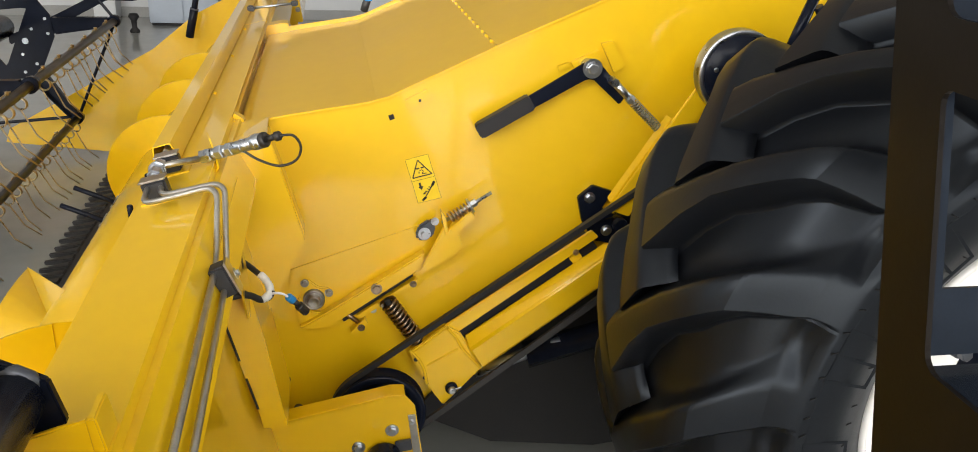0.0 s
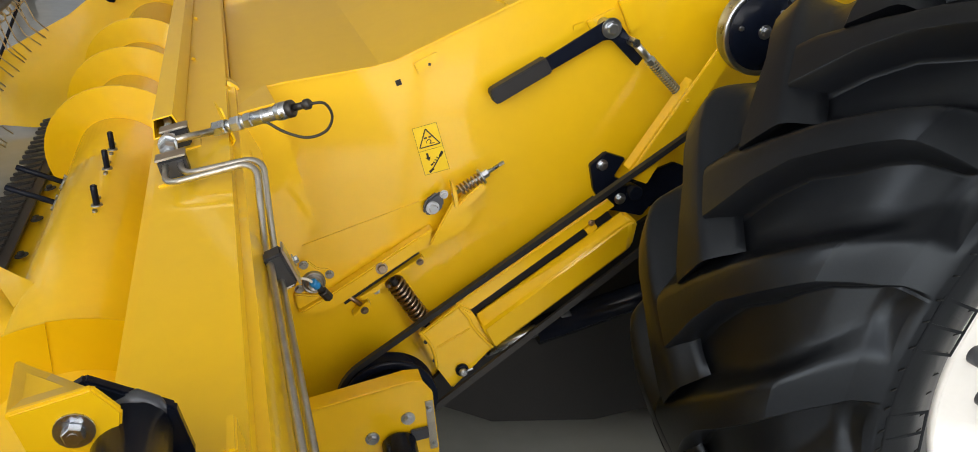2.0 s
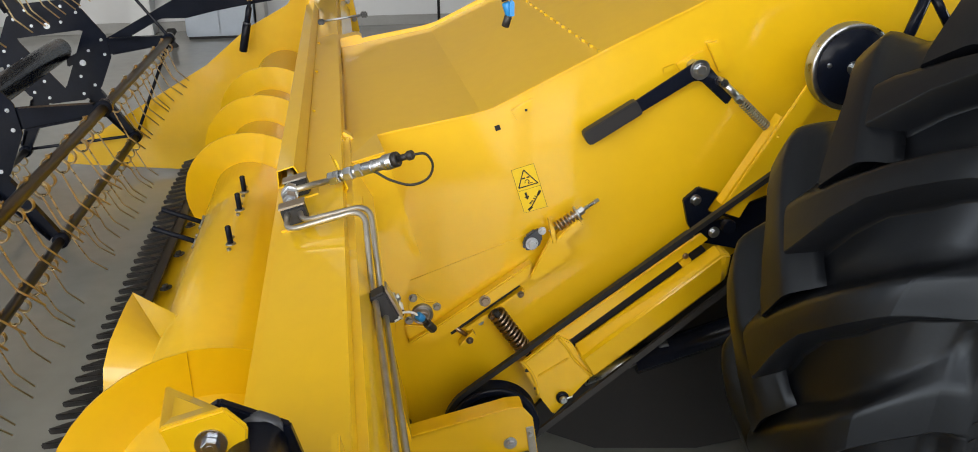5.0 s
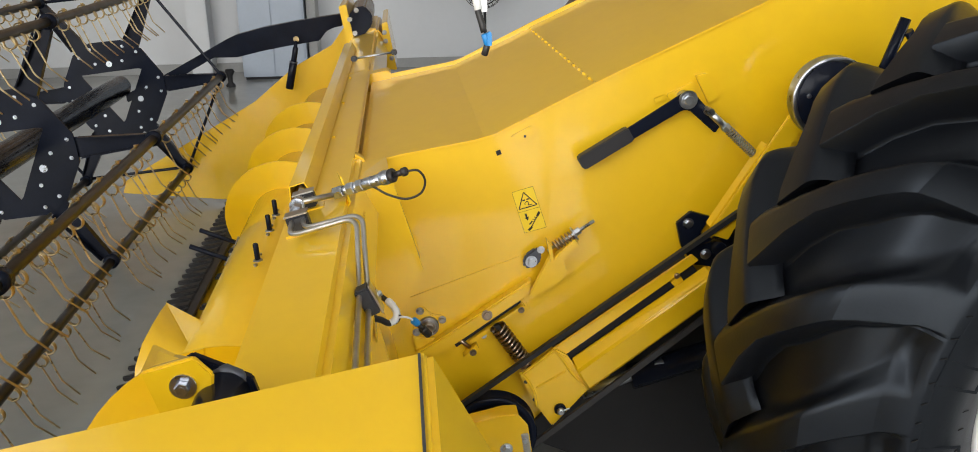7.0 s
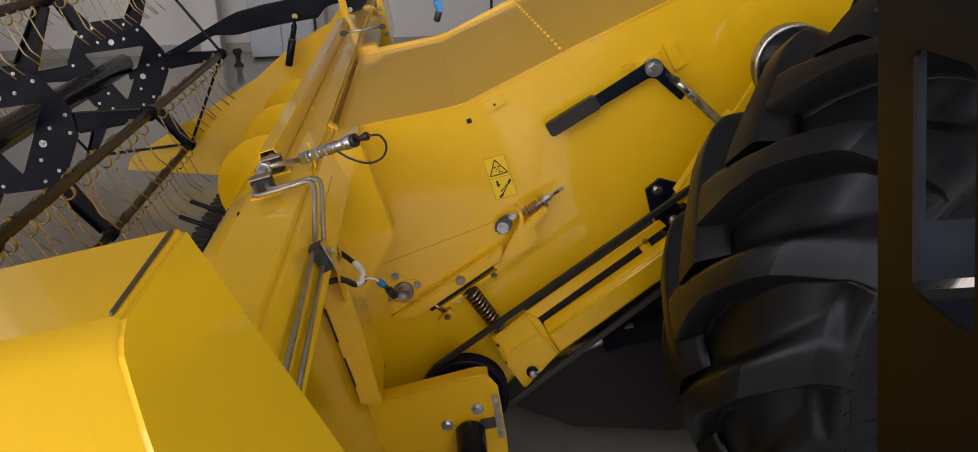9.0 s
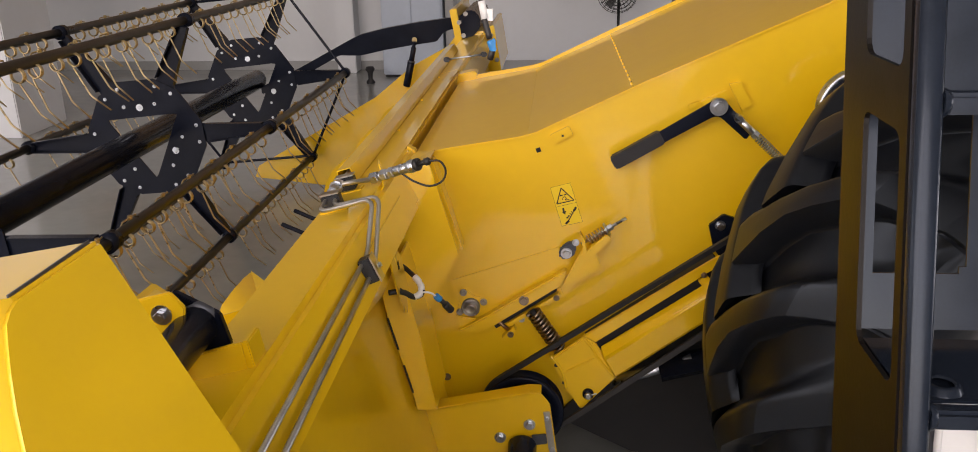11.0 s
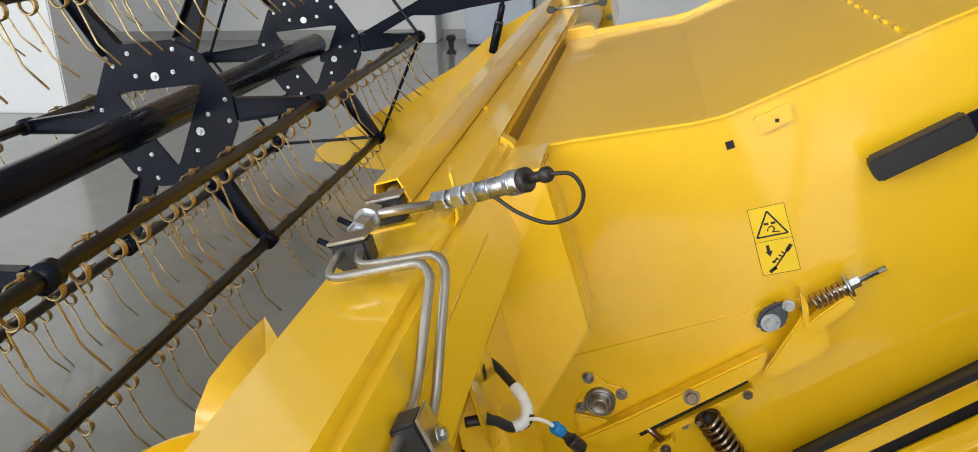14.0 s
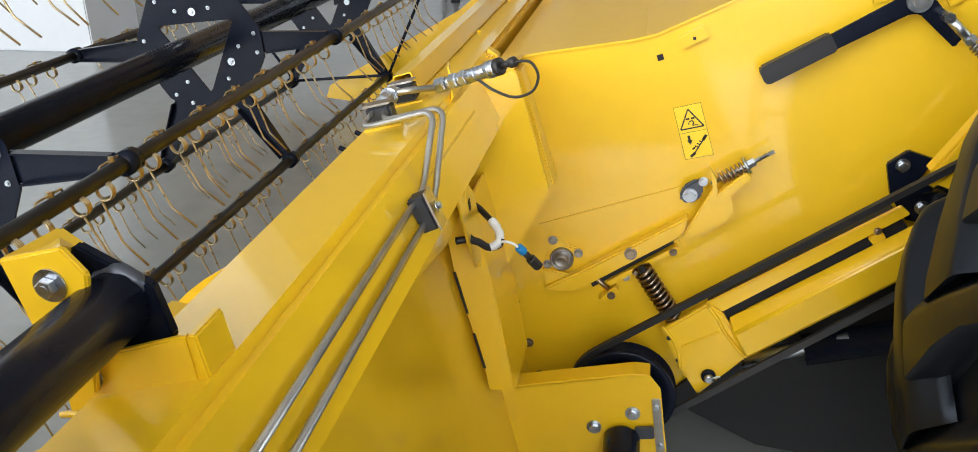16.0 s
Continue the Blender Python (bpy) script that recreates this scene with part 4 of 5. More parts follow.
fp("pictogram", strokes([((0.20, 0.965), (0.40, 0.905))], 0.0062, 0.0007), INK, "", sticker)
fp("pictogram", strokes([((0.32, 0.83), (0.42, 0.82)), ((0.44, 0.77), (0.52, 0.80)), ((0.53, 0.73), (0.61, 0.76)), ((0.62, 0.69), (0.70, 0.72)), ((0.33, 0.82), (0.46, 0.79))], 0.0026, 0.0007), INK, "", sticker)

# lever with grip, link and spring
PV = Vector((0.478, -0.055, 1.284))
lev = fp("lever", prism(B(), [(0.320, 1.211), (0.456, 1.295), (0.468, 1.303), (0.481, 1.305), (0.494, 1.300), (0.503, 1.290), (0.571, 1.217), (0.556, 1.193), (0.484, 1.256), (0.466, 1.256), (0.339, 1.184)], -0.056, -0.046, 0.003), BLACKP, "black flat steel lever arm")
fp("grip", prism_m(B(), [(-0.004, -0.0195), (0.137, -0.0195), (0.140, -0.015), (0.140, 0.015), (0.137, 0.0195), (-0.004, 0.0195), (-0.010, 0.013), (-0.010, -0.013)], 0.028, Matrix.Translation((0.213, -0.036, 1.131)) @ pose(0, 0, 0, 90, 0, 0) @ pose(0, 0, 0, 0, 0, 30.3), 0.004), GRIP, "black ribbed hand grip", lev)
bm = B()
cyl(bm, (PV.x, -0.001, PV.z), (PV.x, -0.066, PV.z), 0.016, 20)
cyl(bm, (PV.x, -0.057, PV.z), (PV.x, -0.061, PV.z), 0.024, 24)
cyl(bm, (PV.x, -0.061, PV.z), (PV.x, -0.072, PV.z), 0.0135, 6, bevel=0.002)
fp("pivot", bm, ZINC, "zinc pivot bolt with washer", lev)
L0, L1 = Vector((0.528, -0.080, 1.256)), Vector((0.672, -0.092, 1.122))
bm = B()
cyl(bm, L0 + Vector((0, 0.03, 0)), L0 - Vector((0, 0.012, 0)), 0.011, 6)
cyl(bm, L0, L0.lerp(L1, 0.34), 0.0095, 10)
cyl(bm, L0.lerp(L1, 0.28), L0.lerp(L1, 0.34), 0.0125, 6)
cyl(bm, L0, L1, 0.005, 8)
fp("link_rod", bm, ZINC, "zinc link rod", lev)
fp("link_spring", sweep(B(), coil(L0.lerp(L1, 0.36), L0.lerp(L1, 0.99), 0.0110, 17, 12), 0.0019, 6), STEEL, "steel coil spring", lev)

# idler bar, upper pulley
fp("idler_bar", prism(B(), [(0.531, 0.945), (0.548, 0.972), (0.722, 1.256), (0.760, 1.318), (0.800, 1.300), (0.752, 1.213), (0.692, 1.104), (0.600, 0.955), (0.585, 0.925)], -0.128, -0.118, 0.002), YELLOW, "inclined flat yellow bar")
fp("idler_bar", prism(B(), [(0.541, 0.960), (0.548, 0.972), (0.672, 1.174), (0.668, 1.177), (0.544, 0.975), (0.536, 0.962)], -0.119, -0.086, 0.001), YELLOW, "folded flange of the bar")
fp("boss", lathe(B(), [(0.0, 0.0055), (0.0012, 0.0055), (0.0012, 0.004), (0.0004, 0.004), (0.0004, 0.0005)], (0.659, -0.128, 1.131), (0, -1, 0), 16), YELLOW, "small stamped ring on the bar")
PU = (0.8055, -0.155, 1.298)
fp("pulley_shaft", cyl(B(), (PU[0], -0.001, PU[2]), (PU[0], -0.164, PU[2]), 0.012, 14), GREY)
pulley = fp("idler_pulley", lathe(B(), [(0.0, 0.02), (0.0, 0.085), (-0.004, 0.100), (0.004, 0.102), (0.016, 0.092), (0.028, 0.102), (0.036, 0.100), (0.032, 0.088), (0.030, 0.02), (0.034, 0.001)], (PU[0], -0.132, PU[2]), (0, -1, 0), 56), ZINC, "shiny steel idler pulley")
fp("disc", lathe(B(), [(0.0, 0.089), (0.003, 0.088), (0.003, 0.001)], (PU[0], -0.164, PU[2]), (0, -1, 0), 40), BLACKP, "dark pulley disc", pulley)
fbolt((PU[0], -0.168, PU[2]), 0.011, ZINC, 1.5, pulley)
for a in (172, 52, 292):
    fbolt((PU[0] + 0.062 * math.cos(radians(a)), -0.167, PU[2] + 0.056 * math.sin(radians(a))), 0.005, ZINC, 1.2, pulley)

# black bracket where the belt passes
fp("belt_bracket", prism(B(), [(0.481, 0.937), (0.520, 0.970), (0.575, 0.952), (0.548, 0.905), (0.640, 0.862), (0.640, 0.80), (0.535, 0.815), (0.498, 0.870)], -0.020, -0.002, 0.003), BLACKP, "black bracket plate")
fp("belt_bracket", prism(B(), [(0.505, 0.875), (0.60, 0.905), (0.66, 0.87), (0.62, 0.81), (0.54, 0.83)], -0.060, -0.045, 0.003), BLACKP, "black roller plate")
fbolt((0.512, -0.020, 0.938), 0.010, ZINC, 1.5)
fbolt((0.552, -0.060, 0.862), 0.010, ZINC, 1.5)
fp("roller", cyl(B(), (0.583, -0.045, 0.882), (0.583, -0.085, 0.882), 0.020, 18, bevel=0.003), BLACKP, "small black roller")

# lower guide assembly


def loft(rings, bevel):
    """A closed skin over sections of the same number of corners."""
    bm = B()
    rows = [[bm.verts.new(p) for p in ring] for ring in rings]
    n = len(rows[0])
    for a, c in zip(rows, rows[1:]):
        for k in range(n):
            bm.faces.new((a[k], a[(k + 1) % n], c[(k + 1) % n], c[k]))
    bm.faces.new(rows[0][::-1])
    bm.faces.new(rows[-1])
    bmesh.ops.recalc_face_normals(bm, faces=bm.faces[:])
    r = bmesh.ops.bevel(bm, geom=bm.edges[:], offset=bevel, segments=3, affect="EDGES", clamp_overlap=True)
    for q in r["faces"]:
        q.smooth = True
    return bm


fp("guide_tube", loft([[(0.190, -0.145, 0.574), (0.225, -0.140, 0.512), (0.240, -0.045, 0.490), (0.178, -0.100, 0.594)], [(0.545, -0.145, 0.838), (0.552, -0.140, 0.758), (0.580, -0.045, 0.740), (0.540, -0.100, 0.850)], [(0.572, -0.140, 0.830), (0.564, -0.136, 0.770), (0.590, -0.045, 0.750), (0.560, -0.100, 0.840)]], 0.006), YELLOW, "inclined yellow box tube with a rounded ridge")
fp("guide_strip", prism(B(), [(0.130, 0.624), (0.500, 0.880), (0.52, 0.862), (0.168, 0.607)], -0.104, -0.094, 0.002), YELLOW, "yellow strip above the slot")
fp("guide_bridge", prism(B(), [(0.447, 0.802), (0.470, 0.822), (0.482, 0.806), (0.462, 0.785)], -0.104, -0.090, 0.002), YELLOW, "short yellow bridge")
# Dark filler: the shade of the slot is put into its colour.
fp("slot_back", prism(B(), [(0.14, 0.60), (0.495, 0.858), (0.535, 0.812), (0.20, 0.55)], -0.090, -0.022), DARK, "dark filler painted as shade behind the strip")
fbolt((0.462, -0.105, 0.822), 0.006, SPRING, 1.4)
foot = fp("foot_plate", prism(B(), [(0.040, 0.556), (0.134, 0.629), (0.170, 0.608), (0.192, 0.572), (0.233, 0.505), (0.130, 0.392), (0.080, 0.468)], -0.116, -0.100, 0.004), YELLOW, "yellow foot plate")
for rib in ([(0.040, 0.566), (0.063, 0.538), (0.078, 0.503), (0.086, 0.462)], [(0.136, 0.624), (0.158, 0.596), (0.175, 0.565), (0.200, 0.533), (0.227, 0.503)]):
    fp("rib", sweep(B(), spline([(x, -0.117, z) for x, z in rib], 6), 0.0042, 8), YELLOW, "curved welded rib", foot)
fp("rib", prism(B(), [(0.083, 0.520), (0.164, 0.566), (0.166, 0.560), (0.085, 0.513)], -0.121, -0.114, 0.002), YELLOW, "fold line", foot)
bm = B()
cyl(bm, (0.150, -0.114, 0.449), (0.150, -0.128, 0.449), 0.0165, 20, bevel=0.003)
hang(finish("pin", bm, BLACKP), foot, Matrix.Identity(4))
bm = B()
cyl(bm, (0.150, -0.126, 0.449), (0.150, -0.139, 0.449), 0.0105, 16, bevel=0.003)
cyl(bm, (0.158, -0.134, 0.452), (0.174, -0.134, 0.458), 0.0025, 6)
fp("pin_end", bm, ZINC, "zinc pin with cotter", foot)
for x, z in ((0.080, 0.482), (0.056, 0.538)):
    fp("hole", cyl(B(), (x, -0.1175, z), (x, -0.1168, z), 0.006, 10), DARK, "small dark hole", foot)
bm = B()
cyl(bm, (0.22, -0.07, 0.462), (0.45, -0.07, 0.545), 0.016, 20)
fp("lift_rod", bm, ZINC, "bright lift cylinder rod")
fp("lift_cylinder", cyl(B(), (0.36, -0.06, 0.500), (1.15, -0.06, 0.72), 0.036, 20), BLACKP, "black lift cylinder barrel")
# Black block added so that the space below the feeder looks shaded.
fp("underbody", prism(B(), [(0.10, 0.24), (0.20, 0.34), (1.9, 1.32), (1.9, 0.25), (0.62, 0.10), (0.30, 0.14)], 0.06, FW - 0.06), DARK, "dark block standing in for the shaded underbody")
# Shade behind the lower belt, painted as a near-black sheet.
fp("side_shade", prism(B(), [(0.02, 0.27), (0.14, 0.40), (0.40, 0.62), (0.62, 0.76), (0.9, 0.95), (1.7, 1.35), (1.7, 1.10), (0.3, 0.36)], -0.02, -0.006), DARK, "near-black sheet painted as shade behind the belt")

# drive belt on two pulleys
PC, PRAD, BY = Vector((-0.040, 0.405)), 0.112, -0.145
p0 = Vector((0.38, 0.847)) + Vector((-0.012, 0.004))
d_up = (Vector((0.665, 1.043)) - Vector((0.38, 0.847))).normalized()
n_up = Vector((-d_up.y, d_up.x))
low_a, low_b = Vector((0.068, 0.305)), Vector((0.515, 0.673))
far_up = p0 + d_up * 1.0
far_low = low_a + (low_b - low_a).normalized() * 1.3
belt_pts = [far_up]
a_start, a_end = math.atan2(n_up.y, n_up.x), math.atan2(n_up.y, n_up.x) + radians(205)
for k in range(25):
    a = a_start + (a_end - a_start) * k / 24
    belt_pts.append(PC + Vector((math.cos(a), math.sin(a))) * (PRAD + 0.006))
belt_pts.append(far_low)


def band(pts, y0, y1, th):
    bm = B()
    rows = []
    n = len(pts)
    for i, p in enumerate(pts):
        d = (pts[min(i + 1, n - 1)] - pts[max(i - 1, 0)]).normalized()
        m_ = Vector((d.y, -d.x))
        o = p - m_ * th * 0.5
        q = p + m_ * th * 0.5
        rows.append([bm.verts.new((o.x, y0 + 0.003, o.y)), bm.verts.new((q.x, y0, q.y)), bm.verts.new((q.x, y1, q.y)), bm.verts.new((o.x, y1 - 0.003, o.y))])
    for a, b in zip(rows, rows[1:]):
        for k in range(4):
            bm.faces.new((a[k], a[(k + 1) % 4], b[(k + 1) % 4], b[k]))
    bm.faces.new(rows[0])
    bm.faces.new(rows[-1][::-1])
    bmesh.ops.recalc_face_normals(bm, faces=bm.faces[:])
    return bm


belt = thing("drive_belt", "black rubber drive belt round a black pulley", "belt", (0.2, BY, 0.5))
hp("belt", band(belt_pts, BY - 0.001, BY + 0.014, 0.015), BELT, "", belt)
bm = lathe(B(), [(0.03, 0.02), (0.03, 0.095), (0.026, PRAD + 0.004), (0.02, PRAD + 0.008), (0.006, PRAD - 0.006), (-0.006, PRAD - 0.006), (-0.02, PRAD + 0.008), (-0.026, PRAD + 0.004), (-0.022, 0.094), (-0.010, 0.088), (-0.010, 0.045), (-0.03, 0.04), (-0.03, 0.001)], (PC.x, BY, PC.y), (0, 1, 0), 56)
hp("lower_pulley", bm, BLACKP, "black painted belt pulley", belt)
bm = B()
for k in range(5):
    a = radians(20 + 72 * k)
    prism_m(bm, [(0.04, -0.008), (0.09, -0.008), (0.09, 0.008), (0.04, 0.008)], 0.012, Matrix.Translation((PC.x, BY - 0.008, PC.y)) @ pose(0, 0, 0, 90, 0, 0) @ Matrix.Rotation(a, 4, "Z"), 0.002)
hp("spoke", bm, BLACKP, "cast pulley spokes", belt)
hp("upper_pulley", lathe(B(), [(0.03, 0.02), (0.03, 0.10), (0.0, 0.09), (-0.03, 0.10), (-0.03, 0.001)], (1.17, BY, 1.33), (0, 1, 0), 40), BLACKP, "black belt pulley", belt)

# gearbox guard plate at the header drive
guard_thing = thing("drive_guard", "yellow folded guard plate with a black shaft cover", "guard", (-0.1, -0.25, 0))
hp("plate", prism(B(), [(-0.345, 0.458), (-0.018, 0.528), (0.016, 0.527), (0.040, 0.496), (0.062, 0.335), (0.07, 0.20), (-0.34, 0.20)], -0.266, -0.258, 0.002), YELLOW, "", guard_thing)
hp("flange", prism(B(), [(-0.345, 0.452), (-0.345, 0.460), (-0.018, 0.531), (0.016, 0.530), (0.016, 0.523), (-0.018, 0.523)], -0.266, -0.215, 0.002), YELLOW, "folded top flange", guard_thing)
hp("side_flange", prism(B(), [(-0.345, 0.46), (-0.352, 0.46), (-0.345, 0.0), (-0.338, 0.0)], -0.266, -0.06, 0.001), YELLOW, "folded side flange", guard_thing)
hp("shaft_cover", cyl(B(), (-0.036, -0.262, 0.372), (-0.036, -0.47, 0.290), 0.040, 28, bevel=0.008), BLACKP, "black round shaft cover", guard_thing)
for p in ((-0.016, -0.267, 0.432), (-0.098, -0.267, 0.388)):
    hang(bolt("bolt", p, (0, -1, 0), 0.011, None, ZINC, 1.5), guard_thing, Matrix.Identity(4))
hp("strap", prism(B(), [(0.022, 0.474), (0.040, 0.476), (0.058, 0.342), (0.040, 0.338)], -0.272, -0.267, 0.001), PIPE, "flat zinc strap with two rivets", guard_thing)
hp("strap", prism(B(), [(-0.01, 0.402), (0.03, 0.408), (0.034, 0.378), (-0.006, 0.372)], -0.280, -0.270, 0.002), GREY, "grey latch bar", guard_thing)
for p in ((0.032, -0.272, 0.456), (0.048, -0.272, 0.357)):
    hang(bolt("bolt", p, (0, -1, 0), 0.006, None, ZINC, 1.2), guard_thing, Matrix.Identity(4))
hp("lower_skirt", box(B(), -0.36, 0.05, -0.258, -0.03, 0.0, 0.20), DARK, "near-black box below the plate, down to the floor", guard_thing)
fp("control_rod", cyl(B(), (0.895, -0.20, 1.335), (0.945, -0.20, 1.49), 0.013, 14), BLACKP, "black control rod beside the idler")
fp("control_rod", cyl(B(), (0.955, -0.20, 1.46), (1.01, -0.20, 1.385), 0.011, 14), BLACKP, "black control rod beside the idler")
fp("belt_bracket", prism(B(), [(0.575, 0.90), (0.70, 0.945), (0.76, 0.92), (0.70, 0.845), (0.61, 0.815)], -0.044, -0.030, 0.003), BLACKP, "black bracket plate under the belt")

# ---------------------------------------------------------------- drive wheel
TX, TY, TZ = 1.154, -0.65, 0.85
wheel = thing("lug_tyre", "large black rubber lug tyre on a white steel rim", "wheel", (TX, TY, 0))
floor_half = [(0.0, 0.700), (0.08, 0.698), (0.16, 0.688), (0.21, 0.672), (0.232, 0.648), (0.246, 0.615), (0.256, 0.585), (0.262, 0.388)]
tyre = hp("casing", lathe(B(), [(-d, r) for d, r in floor_half[::-1]] + [(0.86 * d, r) for d, r in floor_half[1:]], (TX, TY, TZ), (0, 1, 0), 96), RUBBER, "", wheel)
N_LUG = 18


BOW = ((-0.03, 0.8), (0.10, 0.8), (0.166, -0.8), (0.20, -1.8), (0.25, -2.6), (0.262, -2.4), (0.272, -1.6), (0.281, -0.8), (0.29, -0.1), (0.30, 0.9), (0.33, 0.9))


def bow(d):
    """How far, in degrees, the leading edge of a lug bows away from a plain slant."""
    for (a, u), (b, v) in zip(BOW, BOW[1:]):
        if d <= b:
            return u + (v - u) * (d - a) / (b - a)
    return BOW[-1][1]


def lug_mesh(sign):
    """One lug with the pocket behind it: a sector of the tyre from the middle of the tread to the bead."""
    bm = B()
    crown = [(-0.025, 0.768), (-0.002, 0.768), (0.06, 0.767), (0.12, 0.764), (0.18, 0.758), (0.225, 0.748), (0.252, 0.736), (0.262, 0.722)]
    flank = [(0.264, 0.716), (0.272, 0.690), (0.281, 0.655), (0.289, 0.625), (0.296, 0.605)]
    facet = [(0.299, 0.598), (0.306, 0.583), (0.310, 0.574), (0.3125, 0.568), (0.3145, 0.562), (0.318, 0.552), (0.3195, 0.545)]
    wall = [(0.3205, 0.50), (0.314, 0.47), (0.304, 0.45), (0.293, 0.428), (0.282, 0.408), (0.262, 0.388)]
    lug = crown + flank + facet + wall
    deep = [(-0.025, 0.700), (-0.002, 0.706), (0.06, 0.704), (0.12, 0.700), (0.18, 0.689), (0.208, 0.678), (0.228, 0.664), (0.237, 0.653),
            (0.240, 0.649), (0.250, 0.632), (0.258, 0.614), (0.265, 0.600), (0.270, 0.594), (0.2745, 0.590), (0.2775, 0.581), (0.280, 0.574), (0.285, 0.568), (0.306, 0.5630)] + lug[18:]
    period = 360.0 / N_LUG
    rows = []
    # across one pitch: share of the way to the next lug, and how far the surface stands at lug height
    cols = ((0.0, 0.0), (0.012, 0.02), (0.020, 0.14), (0.032, 0.95), (0.042, 1.0), (0.065, 1.0), (0.15, 1.0), (0.26, 1.0), (0.295, 0.97), (0.325, 0.88), (0.36, 0.70), (0.405, 0.44), (0.465, 0.20), (0.54, 0.07), (0.66, 0.02), (0.84, 0.0), (1.0, 0.0))
    for i, ((d, r), (fd, fr)) in enumerate(zip(lug, deep)):
        wide = 0.028 + 0.026 * min(1, max(0, d / 0.28))
        edge = 92.0 * min(d, 0.262) + 38.0 * max(0.0, min(d, 0.318) - 0.262) - math.degrees(wide / r) + bow(d)
        stretch = 1 + 0.45 * min(1.0, max(0.0, (d - 0.262) / 0.03))
        out = 0.0 if i < 18 else 1.0
        row = []
        for k, (c, h) in enumerate(cols):
            # the pocket ends in rounded corners
            corner = max(0.0, 1 - min(c, 1 - c) / 0.12) if 12 <= i < 18 else 0.0
            g = max(h, out, corner * (i - 12) / 6.0)
            lean = 0.6 * (1 - min(1.0, max(0.0, d / 0.10))) * (1 if c < 0.5 else 0)
            share = c * stretch if c < 0.47 else 0.47 * stretch + (c - 0.47) * (1 - 0.47 * stretch) / 0.53
            ang = radians(edge + period * share)
            dd, rr = fd + (d - fd) * g, fr + (r - fr) * g
            dd -= 0.043 * lean * (c - 0.155) / 0.115
            row.append(bm.verts.new((rr * math.sin(ang), sign * dd, rr * math.cos(ang))))
        rows.append(row)
    for i, (a, b) in enumerate(zip(rows, rows[1:])):
        for k in range(len(cols) - 1):
            if i == 0 and k > 12:
                continue
            f = bm.faces.new((a[k], a[k + 1], b[k + 1], b[k]))
            f.smooth = True
    bm.faces.new(rows[0][:14])
    bmesh.ops.recalc_face_normals(bm, faces=bm.faces[:])
    if sum(f.normal.y * sign for f in bm.faces if f.calc_center_median().y * sign > 0.3) < 0:
        bmesh.ops.reverse_faces(bm, faces=bm.faces[:])
    for a, b in zip(rows, rows[1:]):
        for k in (2, 4):
            bm.edges.get((a[k], b[k])).smooth = False
    for i, k0, k1 in ((7, 3, 9), (8, 3, 9), (12, 3, 9), (17, 4, 15)):
        for k in range(k0, k1):
            bm.edges.get((rows[i][k], rows[i][k + 1])).smooth = False
    me = bpy.data.meshes.new("lug")
    bm.to_mesh(me)
    bm.free()
    me.materials.append(RUBBER)
    return me


LUG_PHASE = 9.8
for sign, off, wide in ((-1, 0.0, 1.0), (1, 10.0, 0.86)):
    me = lug_mesh(sign)
    for k in range(N_LUG):
        hang(new("lug", me), tyre, pose(TX, TY, TZ, 0, LUG_PHASE + off + k * 360 / N_LUG, 0) @ Matrix.Diagonal((1, wide, 1, 1)))
bm = B()
for d, r in ((0.311, 0.475), (0.318, 0.53)):
    lathe(bm, [(-d + 0.004, r - 0.006), (-d - 0.004, r), (-d + 0.003, r + 0.006)], (TX, TY, TZ), (0, 1, 0), 96)
hp("sidewall_ring", bm, RUBBER, "moulded side wall ring", tyre)
bm = B()
for r0, r1, w_ in ((0.452, 0.458, 11), (0.528, 0.534, 9.5)):
    prism_m(bm, [(r * math.sin(radians(g)), r * math.cos(radians(g))) for r, g in ((r0, -w_ / 2), (r1, -w_ / 2), (r1, w_ / 2), (r0, w_ / 2))], 0.0006, pose(0, 0, 0, 90, 0, 0))
for g in (-5.2, 0.0, 5.2):
    prism_m(bm, [(r * math.sin(radians(g + d)), r * math.cos(radians(g + d))) for r, d in ((0.452, -0.35), (0.534, -0.3), (0.534, 0.3), (0.452, 0.35))], 0.0007, pose(0, 0, 0, 90, 0, 0))
bar_mesh = bpy.data.meshes.new("moulded_bar")
bm.to_mesh(bar_mesh)
bm.free()
bar_mesh.materials.append(RUBBER)
for a0 in range(0, 360, 24):
    hang(new("moulded_bar", bar_mesh), tyre, pose(TX, TY - 0.3200, TZ, 0, a0, 0))
bm = B()
for r, n, g0 in ((0.540, 84, 1.0), (0.446, 72, 2.0)):
    for k in range(n):
        g = 360.0 * k / n + g0 + random.uniform(-0.5, 0.5)
        y_ = TY - (0.3215 if r > 0.5 else 0.3035)
        p = Vector((TX + r * math.sin(radians(g)), y_, TZ + r * math.cos(radians(g))))
        t_ = Vector((math.sin(radians(g - 25)), 0, math.cos(radians(g - 25)))) * 0.006
        sweep(bm, [p - t_, p + t_], 0.0013, 4)
tagged(hp("vent_tick", bm, DARK, "short dark moulding ticks", tyre), kind="stuff")
